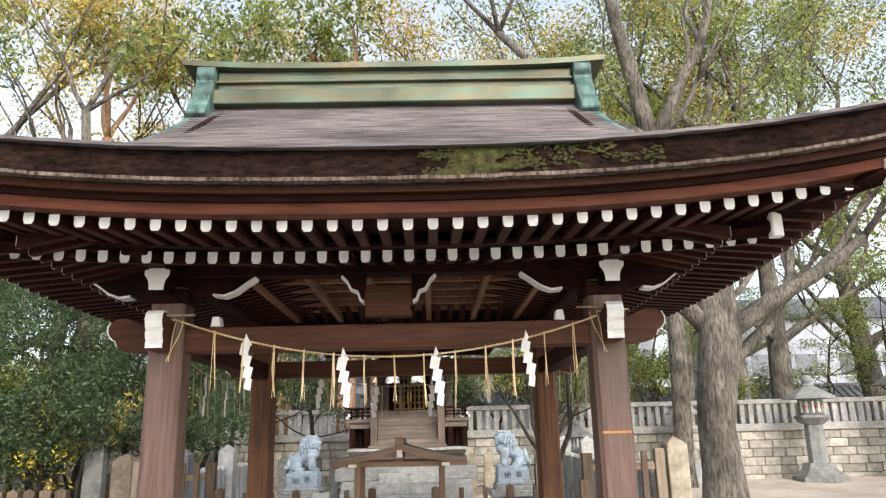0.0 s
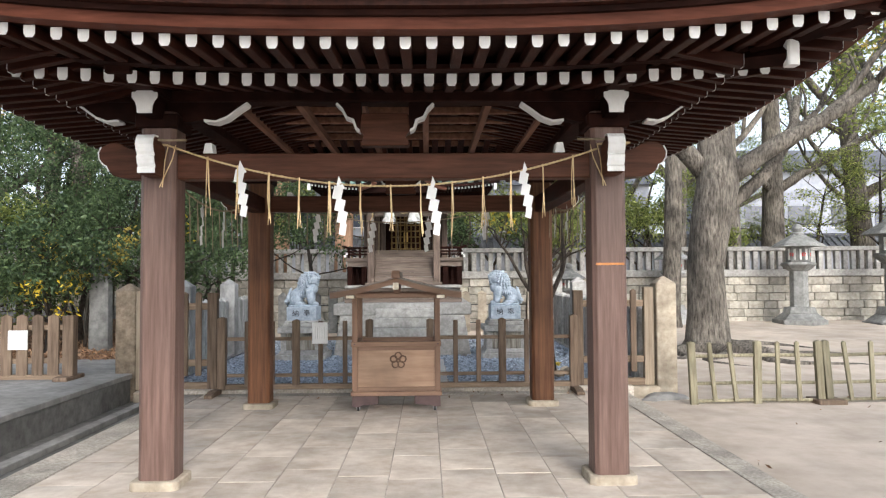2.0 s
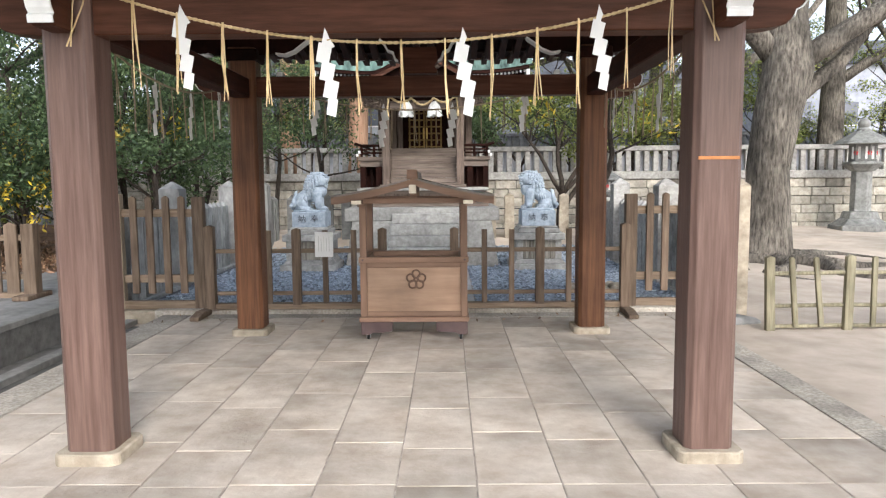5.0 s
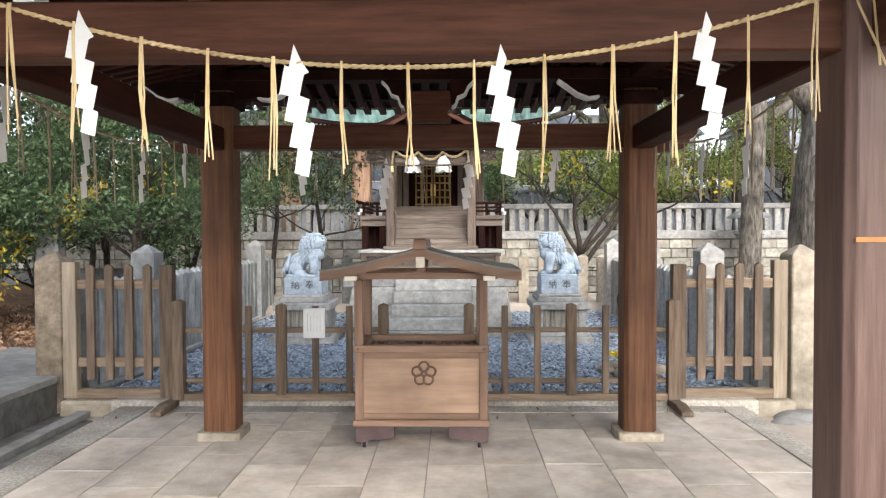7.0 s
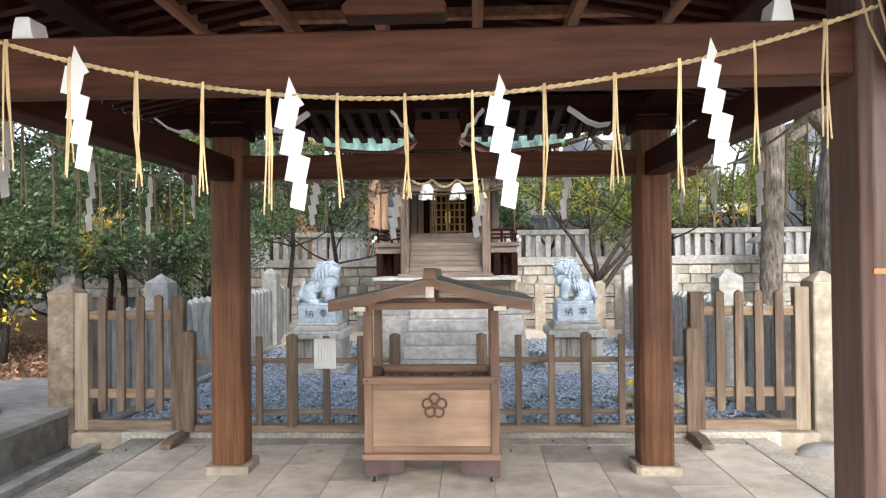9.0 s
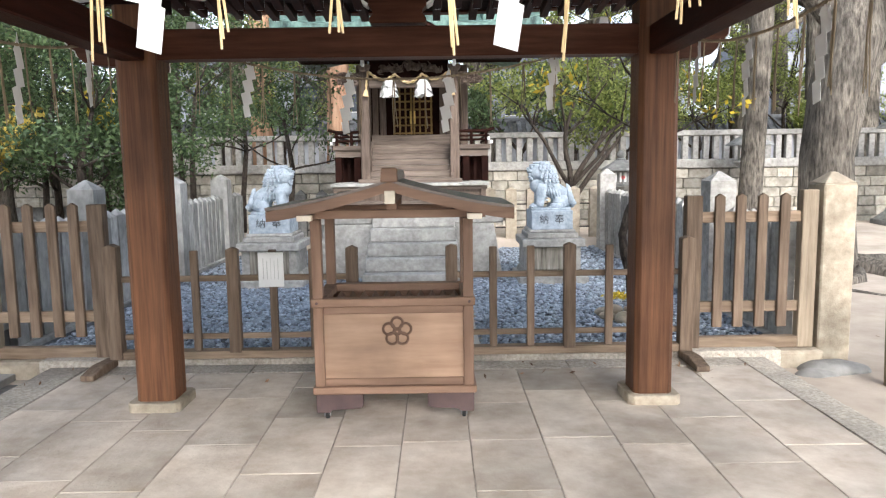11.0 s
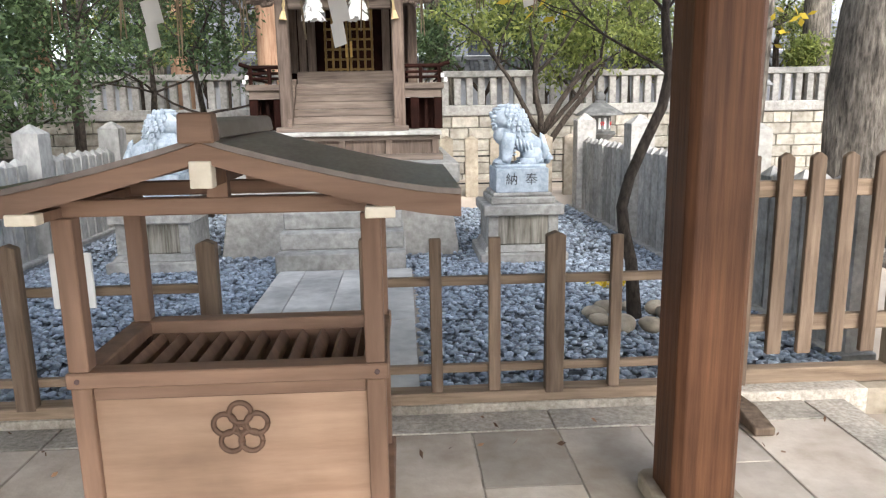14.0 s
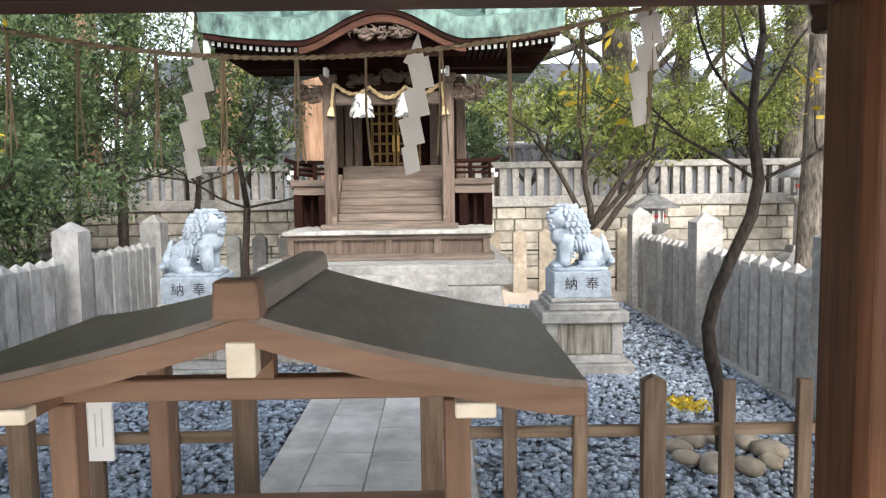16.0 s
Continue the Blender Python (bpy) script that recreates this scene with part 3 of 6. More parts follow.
tagged(part("moss", bm, M_MOSS, pavilion, "green moss growing on the eave"), kind="stuff")

# roof planes, laid as overlapping courses
RZ0, RZ1, GX = 3.065, 4.83, 1.90


def roof_z(s):
    return RZ0 + (RZ1 - RZ0) * (0.62 * s + 0.38 * s ** 2.0)


RUN = EAVE - 0.03


def roof_side(ang, top):
    bm = bmesh.new()
    turn = Matrix.Translation((0, CY, 0)) @ pose(0, 0, 0, 0, 0, ang)
    courses = int(38 * top)
    prev = None
    for c in range(courses + 1):
        s0 = c / 38
        for low in ((0,) if c == 0 else (1, 0)):
            s = s0
            d = RUN * s
            hx = max(RUN - d, GX) if top > 0.99 else RUN - d
            z = roof_z(s) + (0.024 if not low else 0.0)
            row = []
            for i in range(33):
                u = -1 + 2 * i / 32
                x = u * hx
                fade = (1 - s) ** 2
                row.append(bm.verts.new(turn @ Vector((x, -(RUN - d), z + lift(x) * fade + (0.004 * noise.noise((x * 3, s * 40, ang)))))))
            if prev:
                for i in range(32):
                    bm.faces.new((prev[i], prev[i + 1], row[i + 1], row[i]))
            prev = row
    return bm


for ang in (0, 180):
    part("roof_plane", roof_side(ang, 1.0), M_BARK_ROOF, pavilion, "grey brown bark courses of the roof")
for ang in (90, 270):
    part("roof_plane", roof_side(ang, (RUN - GX) / RUN), M_BARK_ROOF, pavilion, "grey brown bark courses of the roof")
for sx in (-1, 1):
    s_ = (RUN - GX) / RUN
    bm = bmesh.new()
    prism(bm, [(CY - GX, roof_z(s_) - 0.05), (CY + GX, roof_z(s_) - 0.05), (CY, RZ1 - 0.02)], "x", sx * (GX - 0.22), sx * (GX - 0.16))
    part("gable", bm, M_DARK, pavilion)
    for sy in (-1, 1):
        bm = bmesh.new()
        pr = []
        for i in range(9):
            s = s_ + (1 - s_) * i / 8
            pr.append((CY + sy * (RUN - RUN * s), roof_z(s)))
        prism(bm, [(a, b - 0.16) for a, b in pr] + [(a, b + 0.015) for a, b in pr[::-1]], "x", sx * (GX - 0.02), sx * (GX + 0.07))
        part("bargeboard", bm, M_COPPER, pavilion, "green copper bargeboard")
# ridge
part("ridge_base", block(-1.86, 1.86, CY - 0.26, CY + 0.26, RZ1 - 0.10, RZ1 + 0.06), M_COPPER_BROWN, pavilion, "brown copper ridge base", bevel=0.01)
part("ridge_body", block(-1.78, 1.78, CY - 0.17, CY + 0.17, RZ1 + 0.06, RZ1 + 0.29), M_COPPER_BROWN, pavilion, "green streaked copper ridge", bevel=0.008)
part("ridge_trim", block(-1.82, 1.82, CY - 0.21, CY + 0.21, RZ1 + 0.155, RZ1 + 0.18), M_COPPER_BROWN, pavilion, bevel=0.006)
bm = bmesh.new()
cap_rows = []
for i in range(25):
    x = -2.12 + 4.24 * i / 24
    zl = RZ1 + 0.29 + 0.055 * (abs(x) / 2.12) ** 4
    cap_rows.append([bm.verts.new((x, CY + dy, zl + dz)) for dy, dz in ((-0.24, 0), (-0.24, 0.06), (-0.1, 0.12), (0.1, 0.12), (0.24, 0.06), (0.24, 0))])
for a, b in zip(cap_rows, cap_rows[1:]):
    for j in range(6):
        bm.faces.new((a[j], a[(j + 1) % 6], b[(j + 1) % 6], b[j]))
bm.faces.new(cap_rows[0])
bm.faces.new(cap_rows[-1][::-1])
part("ridge_cap", bm, M_COPPER_BROWN, pavilion, "browned copper ridge cap")
for sx in (-1, 1):
    bm = bmesh.new()
    o = [(0.20, RZ1 + 0.33), (0.27, RZ1 + 0.30), (0.28, RZ1 + 0.22), (0.24, RZ1 + 0.16), (0.27, RZ1 + 0.1), (0.33, RZ1 + 0.0), (0.36, RZ1 - 0.1), (0.46, RZ1 - 0.2), (0.50, RZ1 - 0.3), (0.42, RZ1 - 0.34)]
    prism(bm, [(CY - a, b) for a, b in o] + [(CY + a, b) for a, b in o[::-1]], "x", sx * 1.79, sx * 1.97)
    part("ridge_end_ornament", bm, M_COPPER, pavilion, "scrolled green copper ridge end", bevel=0.012)

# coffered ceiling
# browner boards drawn near black, the shade between the battens in their colour
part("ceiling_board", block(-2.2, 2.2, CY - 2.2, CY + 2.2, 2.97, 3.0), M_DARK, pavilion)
for x in (-1.2, -0.71, -0.22, 0.29, 0.79, 1.28):
    part("ceiling_batten", block(x - 0.028, x + 0.028, PYF + 0.07, PYB - 0.07, 2.80, 2.87), M_CEIL, pavilion, bevel=0.004)
for y in (6.3, 6.68, 7.06, 7.44, 7.82, 8.2, 8.58):
    part("ceiling_batten", block(-1.52, 1.52, y - 0.03, y + 0.03, 2.872, 2.93), M_CEIL, pavilion, bevel=0.004)

# ---- sacred ropes ----


def rope_z(x):
    return 2.08 + 0.124 * (x - 0.04) ** 2


def twist(bm, pts, r):
    """A rope of two strands twisted round a line."""
    pts = [Vector(p) for p in pts]
    total = 0.0
    dist = [0.0]
    for a, b in zip(pts, pts[1:]):
        total += (b - a).length
        dist.append(total)
    for ph in (0, math.pi):
        line = []
        for i, p in enumerate(pts):
            d = (pts[min(i + 1, len(pts) - 1)] - pts[max(i - 1, 0)]).normalized()
            s = d.cross(Vector((0.05, 0.1, 1))).normalized()
            u = s.cross(d)
            a = dist[i] / (r * 7.5) * 2 * math.pi + ph
            line.append(p + (s * math.cos(a) + u * math.sin(a)) * r * 0.55)
        tube(bm, line, r * 0.62, 6)


def tassel(rope, x, y, z, n, length, rng, straw):
    bm = bmesh.new()
    for i in range(n):
        dx = rng.uniform(-0.012, 0.012)
        sway = rng.uniform(-0.02, 0.02)
        l = length * rng.uniform(0.88, 1.05)
        x0 = x + dx * 0.4
        tube(bm, [(x0, y - 0.012, z + 0.012), (x0, y - 0.016, z - 0.02), (x + dx, y - 0.01, z - l * 0.5), (x + dx + sway, y - 0.008, z - l)], [0.003, 0.0038, 0.0032, 0.0025], 5)
    part("straw_tassel", bm, straw, rope)


def streamer(rope, x, y, z, s, side, rng):
    """Folded zigzag paper hanging from the rope."""
    bm = bmesh.new()
    w, h = 0.062 * s, 0.088 * s
    strips = [[(x - 0.008, z + 0.055 * s), (x + 0.012, z + 0.01), (x + side * 0.02 + 0.018, z - 0.03), (x - w * 0.55, z - 0.065)]]
    cx, top = x, z - 0.01
    offs = (-0.014, 0.0, 0.016, 0.02)
    for i, o in enumerate(offs):
        ox = cx + o * s * 1.0
        t = top - i * h * 0.92
        ww = w * (1.0 if i < 3 else 0.72)
        strips.append([(ox - ww * 0.35, t), (ox + ww * 0.62, t - 0.022 * s), (ox + ww * 0.35, t - h * 1.15), (ox - ww * 0.62, t - h * 1.0)])
    for i, q in enumerate(strips):
        yy = y - 0.012 - 0.004 * (i % 2)
        tilt = rng.uniform(-0.01, 0.01)
        v = [bm.verts.new((a, yy + tilt * (k in (1, 2)), b)) for k, (a, b) in enumerate(q)]
        v2 = [bm.verts.new((p.co.x, p.co.y + 0.0015, p.co.z)) for p in v]
        bm.faces.new(v)
        bm.faces.new(v2[::-1])
        for k in range(4):
            bm.faces.new((v[k], v2[k], v2[(k + 1) % 4], v[(k + 1) % 4]))
    part("paper_streamer", bm, M_PAPER, rope, "folded white zigzag paper")


def sacred_rope(ang, label):
    rng = random.Random(5 + ang)
    # side and back ropes get the straw with shade in its colour
    straw = M_STRAW_SHADED if ang else M_STRAW
    rope = thing("straw_rope", (0, CY, 2.1), label, "rope", "straw ropes round the pavilion")
    y = PYF - 0.18
    bm = bmesh.new()
    n = 260
    pts = [(-1.50 + 3.0 * i / n, y + (0.04 * (abs(-1.5 + 3.0 * i / n) / 1.5) ** 8), rope_z(-1.50 + 3.0 * i / n)) for i in range(n + 1)]
    twist(bm, pts, 0.0075)
    part("rope", bm, straw, rope, smooth=True)
    for s in (-1, 1):
        bm = bmesh.new()
        tube(bm, [(s * 1.50, y + 0.04, 2.377), (s * 1.60, y + 0.035, 2.385), (s * 1.735, y + 0.05, 2.39), (s * 1.735, y + 0.32, 2.39)], 0.008, 6)
        for k in (0.05, 0.0):
            tube(bm, [(s * (1.50 - k), y + 0.035, 2.375), (s * (1.52 - k), y + 0.03, 2.28), (s * (1.535 + 0.02 * (k > 0)), y + 0.02, 2.08)], 0.004, 5)
        part("rope_tie", bm, straw, rope)
    for i in range(13):
        x = -1.215 + i * 0.2103
        tassel(rope, x + rng.uniform(-0.01, 0.01), y, rope_z(x), rng.choice((2, 3, 3, 4)), rng.uniform(0.33, 0.40), rng, straw)
    for x in (-0.985, -0.305, 0.345, 0.985):
        streamer(rope, x, y, rope_z(x), 1.02 if abs(x) < 0.5 else 0.97, 1 if x < 0 else -1, rng)
    if ang:
        rope.matrix_basis = Matrix.Translation((0, CY, 2.1)) @ pose(0, 0, 0, 0, 0, ang)
    return rope


sacred_rope(0, "twisted straw rope with tassels and white paper across the pavilion front")
sacred_rope(90, "twisted straw rope with white paper along the pavilion side")
sacred_rope(180, "twisted straw rope with white paper across the pavilion back")
sacred_rope(270, "twisted straw rope with white paper along the pavilion side")

# ---- offering box ----
box = thing("offering_box", (-0.03, 9.03, 0), "brown wooden offering box with a small gabled roof on casters", "offering box")
BX0, BX1, BY0, BY1 = -0.505, 0.445, 8.75, 9.34
part("base_moulding", block(BX0 - 0.015, BX1 + 0.015, BY0 - 0.015, BY1 + 0.015, 0.17, 0.215), M_BOX, box, bevel=0.006)
# front panel is paler than the other box timber
part("panel_front", block(BX0 + 0.06, BX1 - 0.06, BY0 + 0.022, BY0 + 0.04, 0.215, 0.70), M_BOXPANEL, box)
part("panel_back", block(BX0 + 0.06, BX1 - 0.06, BY1 - 0.04, BY1 - 0.022, 0.215, 0.70), M_BOX, box)
for x0, x1 in ((BX0 + 0.022, BX0 + 0.04), (BX1 - 0.04, BX1 - 0.022)):
    part("panel_side", block(x0, x1, BY0 + 0.06, BY1 - 0.06, 0.215, 0.70), M_BOX, box)
for x in (BX0, BX1 - 0.06):
    for y in (BY0, BY1 - 0.06):
        part("stile", block(x, x + 0.06, y, y + 0.06, 0.215, 0.70), M_BOXZ, box, bevel=0.004)
        part("roof_post", block(x, x + 0.06, y, y + 0.06, 0.75, 1.22), M_BOXZ, box, bevel=0.004)
for y0, y1 in ((BY0 + 0.005, BY0 + 0.055), (BY1 - 0.055, BY1 - 0.005)):
    part("bottom_rail", block(BX0 + 0.06, BX1 - 0.06, y0 + 0.006, y1, 0.216, 0.262), M_BOX, box, bevel=0.004)
    part("top_rail", block(BX0 + 0.06, BX1 - 0.06, y0 + 0.006, y1, 0.655, 0.70), M_BOX, box, bevel=0.004)
for y0, y1 in ((BY0 - 0.008, BY0 + 0.07), (BY1 - 0.07, BY1 + 0.008)):
    part("rim", block(BX0 - 0.01, BX1 + 0.01, y0, y1, 0.70, 0.75), M_BOX, box, bevel=0.005)
for x0, x1 in ((BX0 - 0.008, BX0 + 0.07), (BX1 - 0.07, BX1 + 0.008)):
    part("rim", block(x0, x1, BY0 + 0.071, BY1 - 0.071, 0.70, 0.75), M_BOXZ, box, bevel=0.005)
for i in range(11):
    x = BX0 + 0.10 + i * 0.075
    bm = bmesh.new()
    prism(bm, [(x - 0.026, 0.655), (x + 0.026, 0.655), (x + 0.02, 0.675), (x, 0.705), (x - 0.02, 0.675)], "y", BY0 + 0.06, BY1 - 0.06)
    part("slat", bm, M_BOXZ, box)
part("floor", block(BX0 + 0.05, BX1 - 0.05, BY0 + 0.05, BY1 - 0.05, 0.26, 0.28), M_BOXFOOT, box)
for x0 in (BX0, BX1 - 0.28):
    for y0 in (BY0 + 0.01, BY1 - 0.07):
        bm = bmesh.new()
        s = -1 if x0 > 0 else 1
        a, b = (x0, x0 + 0.28) if s > 0 else (x0 + 0.28, x0)
        prism(bm, [(a, 0.05), (a, 0.168), (b, 0.168), (b, 0.085), (b - s * 0.02, 0.075), (a + s * 0.10, 0.072), (a + s * 0.08, 0.05)], "y", y0, y0 + 0.06)
        part("foot", bm, M_BOXFOOT, box, "dark purplish wooden foot", bevel=0.004)
for x in (BX0 + 0.06, BX1 - 0.06):
    for y in (BY0 + 0.06, BY1 - 0.06):
        bm = bmesh.new()
        prism(bm, [(y + 0.027 * math.cos(a * math.pi / 7), 0.027 + 0.027 * math.sin(a * math.pi / 7)) for a in range(14)], "x", x - 0.011, x + 0.011)
        caster = part("caster", bm, M_INK, box, "black rubber caster", bevel=0.003)
        bm = bmesh.new()
        bx(bm, x - 0.02, x - 0.014, y - 0.022, y + 0.022, 0.02, 0.05)
        bx(bm, x + 0.014, x + 0.02, y - 0.022, y + 0.022, 0.02, 0.05)
        part("fork", bm, M_STEEL, caster)
# plum blossom crest
bm = bmesh.new()
cx, cz = -0.01, 0.545
for k in range(5):
    a = math.pi / 2 + k * 2 * math.pi / 5
    px, pz = cx + 0.052 * math.cos(a), cz + 0.052 * math.sin(a)
    ring = [(px + 0.034 * math.cos(j * math.pi / 10), BY0 + 0.016, pz + 0.034 * math.sin(j * math.pi / 10)) for j in range(21)]
    tube(bm, ring, 0.0085, 6)
ring = [(cx + 0.013 * math.cos(j * math.pi / 6), BY0 + 0.016, cz + 0.013 * math.sin(j * math.pi / 6)) for j in range(13)]
tube(bm, ring, 0.007, 6)
part("crest", bm, M_CREST, box, "carved five-petal plum crest", smooth=True)
for x in (BX0 + 0.025, BX1 - 0.025):
    bm = bmesh.new()
    ball(bm, (x, BY0 - 0.008, 0.725), 0.010, 1, (1, 0.4, 1))
    part("stud", bm, M_BOXFOOT, box)
# roof of the box: curved gable, ridge runs front to back
RY0, RY1, RCX, HALF = 8.63, 9.44, -0.026, 0.70


def gable_z(u):
    """Height of the roof's upper face at u = 0 (ridge) to 1 (eave)."""
    return 1.455 - 0.175 * u ** 0.86 + 0.02 * u ** 6


bm = bmesh.new()
us = [-1 + i / 12 for i in range(25)]
top = [(RCX + HALF * u, gable_z(abs(u))) for u in us]
prism(bm, [(a, b - 0.016) for a, b in top] + top[::-1], "y", RY0 - 0.03, RY1 + 0.03)
part("roof", bm, M_BOXROOF, box, "dull grey sheet roof", bevel=0.0)
for y0 in (RY0 - 0.02, RY1 - 0.02):
    bm = bmesh.new()
    prism(bm, [(a, b - 0.068 - 0.012 * abs(u)) for (a, b), u in zip(top, us)] + [(a, b - 0.018) for a, b in top[::-1]], "y", y0, y0 + 0.035)
    part("bargeboard", bm, M_BOX, box, bevel=0.003)
bm = bmesh.new()
prism(bm, [(a, b - 0.032) for a, b in top] + [(a, b - 0.0165) for a, b in top[::-1]], "y", RY0 - 0.012, RY1 + 0.012)
part("roof_boards", bm, M_BOXZ, box)
bm = bmesh.new()
prism(bm, [(RCX - 0.05, gable_z(0) - 0.01), (RCX - 0.042, 1.49), (RCX - 0.03, 1.50), (RCX + 0.03, 1.50), (RCX + 0.042, 1.49), (RCX + 0.05, gable_z(0) - 0.01)], "y", RY0 + 0.02, RY1 + 0.02)
part("ridge", bm, M_BOXROOF, box, bevel=0.004)
bm = bmesh.new()
prism(bm, [(RCX - 0.048, 1.435), (RCX - 0.043, 1.515), (RCX + 0.043, 1.515), (RCX + 0.048, 1.435)], "y", RY0 - 0.05, RY0 + 0.019)
part("ridge_end", bm, M_BOX, box, bevel=0.005)
for y0 in (BY0 + 0.005, BY1 - 0.055):
    bm = bmesh.new()
    prism(bm, [(BX0 - 0.08, 1.222), (BX1 + 0.08, 1.222), (BX1 + 0.04, 1.272), (BX0 - 0.04, 1.272)], "y", y0, y0 + 0.05)
    part("cross_beam", bm, M_BOX, box, bevel=0.004)
    part("king_post", block(RCX - 0.03, RCX + 0.03, y0 + 0.005, y0 + 0.045, 1.272, 1.385), M_BOXZ, box)
for x, w, z0, z1 in ((RCX, 0.028, 1.315, 1.385), (BX0 - 0.005, 0.04, 1.224, 1.252), (BX1 + 0.005, 0.04, 1.224, 1.252)):
    part("purlin", block(x - w, x + w, RY0 + 0.02, RY1 - 0.02, z0, z1), M_BOXZ, box)
    part("purlin_end", block(x - w - 0.002, x + w + 0.002, RY0 - 0.026, RY0 + 0.02, z0 - 0.002, z1 + 0.002), M_CREAM, box, "pale cream purlin end", bevel=0.003)

box.matrix_basis = Matrix.Translation((-0.045, 8.86, 0))

# ---- fence in front of the yard ----
FY = 9.89


def slat_mesh(w, d, h, material=None, point=0.02, name="picket"):
    bm = bmesh.new()
    prism(bm, [(-w / 2, 0), (w / 2, 0), (w / 2, h - point), (0.0, h), (-w / 2, h - point)] if point else [(-w / 2, 0), (w / 2, 0), (w / 2, h), (-w / 2, h)], "y", -d / 2, d / 2)
    return finish(name, bm, material or M_FENCE, 0.004)


low = thing("low_wooden_fence", (0, FY, 0), "low weathered wooden fence with thin pickets before the gravel yard", "fence")
thin_me, wide_me, end_me = slat_mesh(0.058, 0.035, 0.785, point=0.0), slat_mesh(0.092, 0.06, 0.825, point=0.02), slat_mesh(0.10, 0.09, 0.90, point=0.02)
for x in (-1.652, -1.05, -0.745, 0.645, 0.935, 1.543, -1.97, 1.86):
    piece("picket", thin_me, Matrix.Translation((x, FY - 0.03, 0.115)), low)
for x in (-1.356, -0.44, 0.325, 1.235):
    piece("picket", wide_me, Matrix.Translation((x, FY - 0.035, 0.10)), low)
for x in (-2.28, 2.14):
    piece("picket", end_me, Matrix.Translation((x, FY - 0.03, 0.06)), low)
for x0, x1 in ((-2.28, -0.44), (0.325, 2.14)):
    part("rail", block(x0, x1, FY - 0.005, FY + 0.03, 0.655, 0.70), M_FENCEX, low, bevel=0.004)
    part("rail", block(x0, x1, FY - 0.005, FY + 0.03, 0.20, 0.242), M_FENCEX, low, bevel=0.004)
part("sill", block(-2.28, 2.14, FY - 0.06, FY + 0.05, 0.055, 0.115), M_FENCEX, low, bevel=0.006)
for x in (-2.34, 2.13):
    bm = bmesh.new()
    prism(bm, [(FY - 0.44, 0.005), (FY + 0.2, 0.005), (FY + 0.2, 0.05), (FY - 0.26, 0.075), (FY - 0.44, 0.045)], "x", x - 0.04, x + 0.06)
    part("foot", bm, M_FENCE, low, bevel=0.006)
solo("yard_kerb", block(-2.9, 2.9, 9.845, 9.99, -0.1, 0.05), M_KERB, "thin granite kerb under the fence", "kerb", "structure", bevel=0.008)


def gate(xs, frame_l, frame_r, label):
    g = thing("wooden_gate", ((frame_l + frame_r) / 2, 10.0, 0), label, "gate", "gates of the yard")
    outer, inner = (frame_l, frame_r) if frame_l < 0 else (frame_r, frame_l)
    part("frame_post", block(outer - 0.062, outer + 0.062, 9.96, 10.05, 0.04, 1.295), M_FENCEP, g, "pale frame post", bevel=0.006)
    part("frame_post", block(inner - 0.062, inner + 0.062, 9.94, 10.03, 0.04, 1.26), M_FENCE, g, bevel=0.006)
    a, b = min(outer, inner) + 0.062, max(outer, inner) - 0.062
    part("sill", block(a, b, 9.96, 10.04, 0.04, 0.13), M_FENCEX, g, bevel=0.005)
    for z in (1.045, 0.33):
        part("rail", block(a, b, 9.985, 10.03, z, z + 0.085), M_FENCEX, g, bevel=0.004)
    me = slat_mesh(0.075, 0.035, 1.06, point=0.025)
    for x in xs:
        piece("picket", me, Matrix.Translation((x, 9.965, 0.215)), g)


gate((2.427, 2.592, 2.763, 2.938), 2.225, 3.14, "weathered wooden picket gate in a pale frame")
gate((-3.131, -2.959, -2.778, -2.607), -3.33, -2.431, "weathered wooden picket gate in a pale frame")


def stone_post(x, y, w, h, z0, label, stone):
    p = thing("stone_post", (x, y, z0), label, "post", "square stone posts beside the gates")
    bm = bmesh.new()
    bx(bm, x - w / 2, x + w / 2, y - w / 2, y + w / 2, z0, h - 0.09)
    part("shaft", bm, stone, p, bevel=0.012)
    bm = bmesh.new()
    bx(bm, x - w / 2, x + w / 2, y - w / 2, y + w / 2, h - 0.09, h, taper=(0.15, 0.15))
    part("pyramid_top", bm, stone, p, bevel=0.006)
    return p


stone_post(3.365, 10.08, 0.26, 1.43, -0.14, "weathered square stone post with a pyramid top", M_STONE_WARM)
stone_post(-3.53, 10.1, 0.255, 1.385, -0.14, "weathered brown square stone post with a pyramid top", M_STONE_BROWN)
solo("stone_footing", block(2.75, 3.25, 9.86, 10.2, -0.15, 0.035), M_STONE_WARM, "low stone footing under the gate", "stone", bevel=0.02)
solo("stone_footing", block(-3.39, -2.45, 9.87, 10.2, -0.15, 0.035), M_STONE_WARM, "low stone footing under the gate", "stone", bevel=0.02)
bm = bmesh.new()
ball(bm, (3.3, 9.80, -0.11), 0.26, 3, (1.1, 0.55, 0.35))
ball(bm, (3.12, 9.72, -0.12), 0.15, 3, (1.3, 0.7, 0.4))
for v in bm.verts:
    v.co += 0.03 * noise.noise_vector(v.co * 6)
solo("mortar_footing", bm, M_CONC, "rough pale mortar round the stone post's foot", "stone", smooth=True)
# notice
sign = thing("notice_board", (-1.05, 9.80, 0.64), "small white paper notice on the low fence", "sign")
part("board", block(-1.147, -0.955, 9.797, 9.812, 0.62, 0.885), M_PAPER, sign, bevel=0.003)
for k in range(5):
    part("text_line", block(-1.11 + 0.028 * k, -1.105 + 0.028 * k, 9.7955, 9.7968, 0.68, 0.84 - 0.02 * (k % 2)), M_PENCIL, sign)

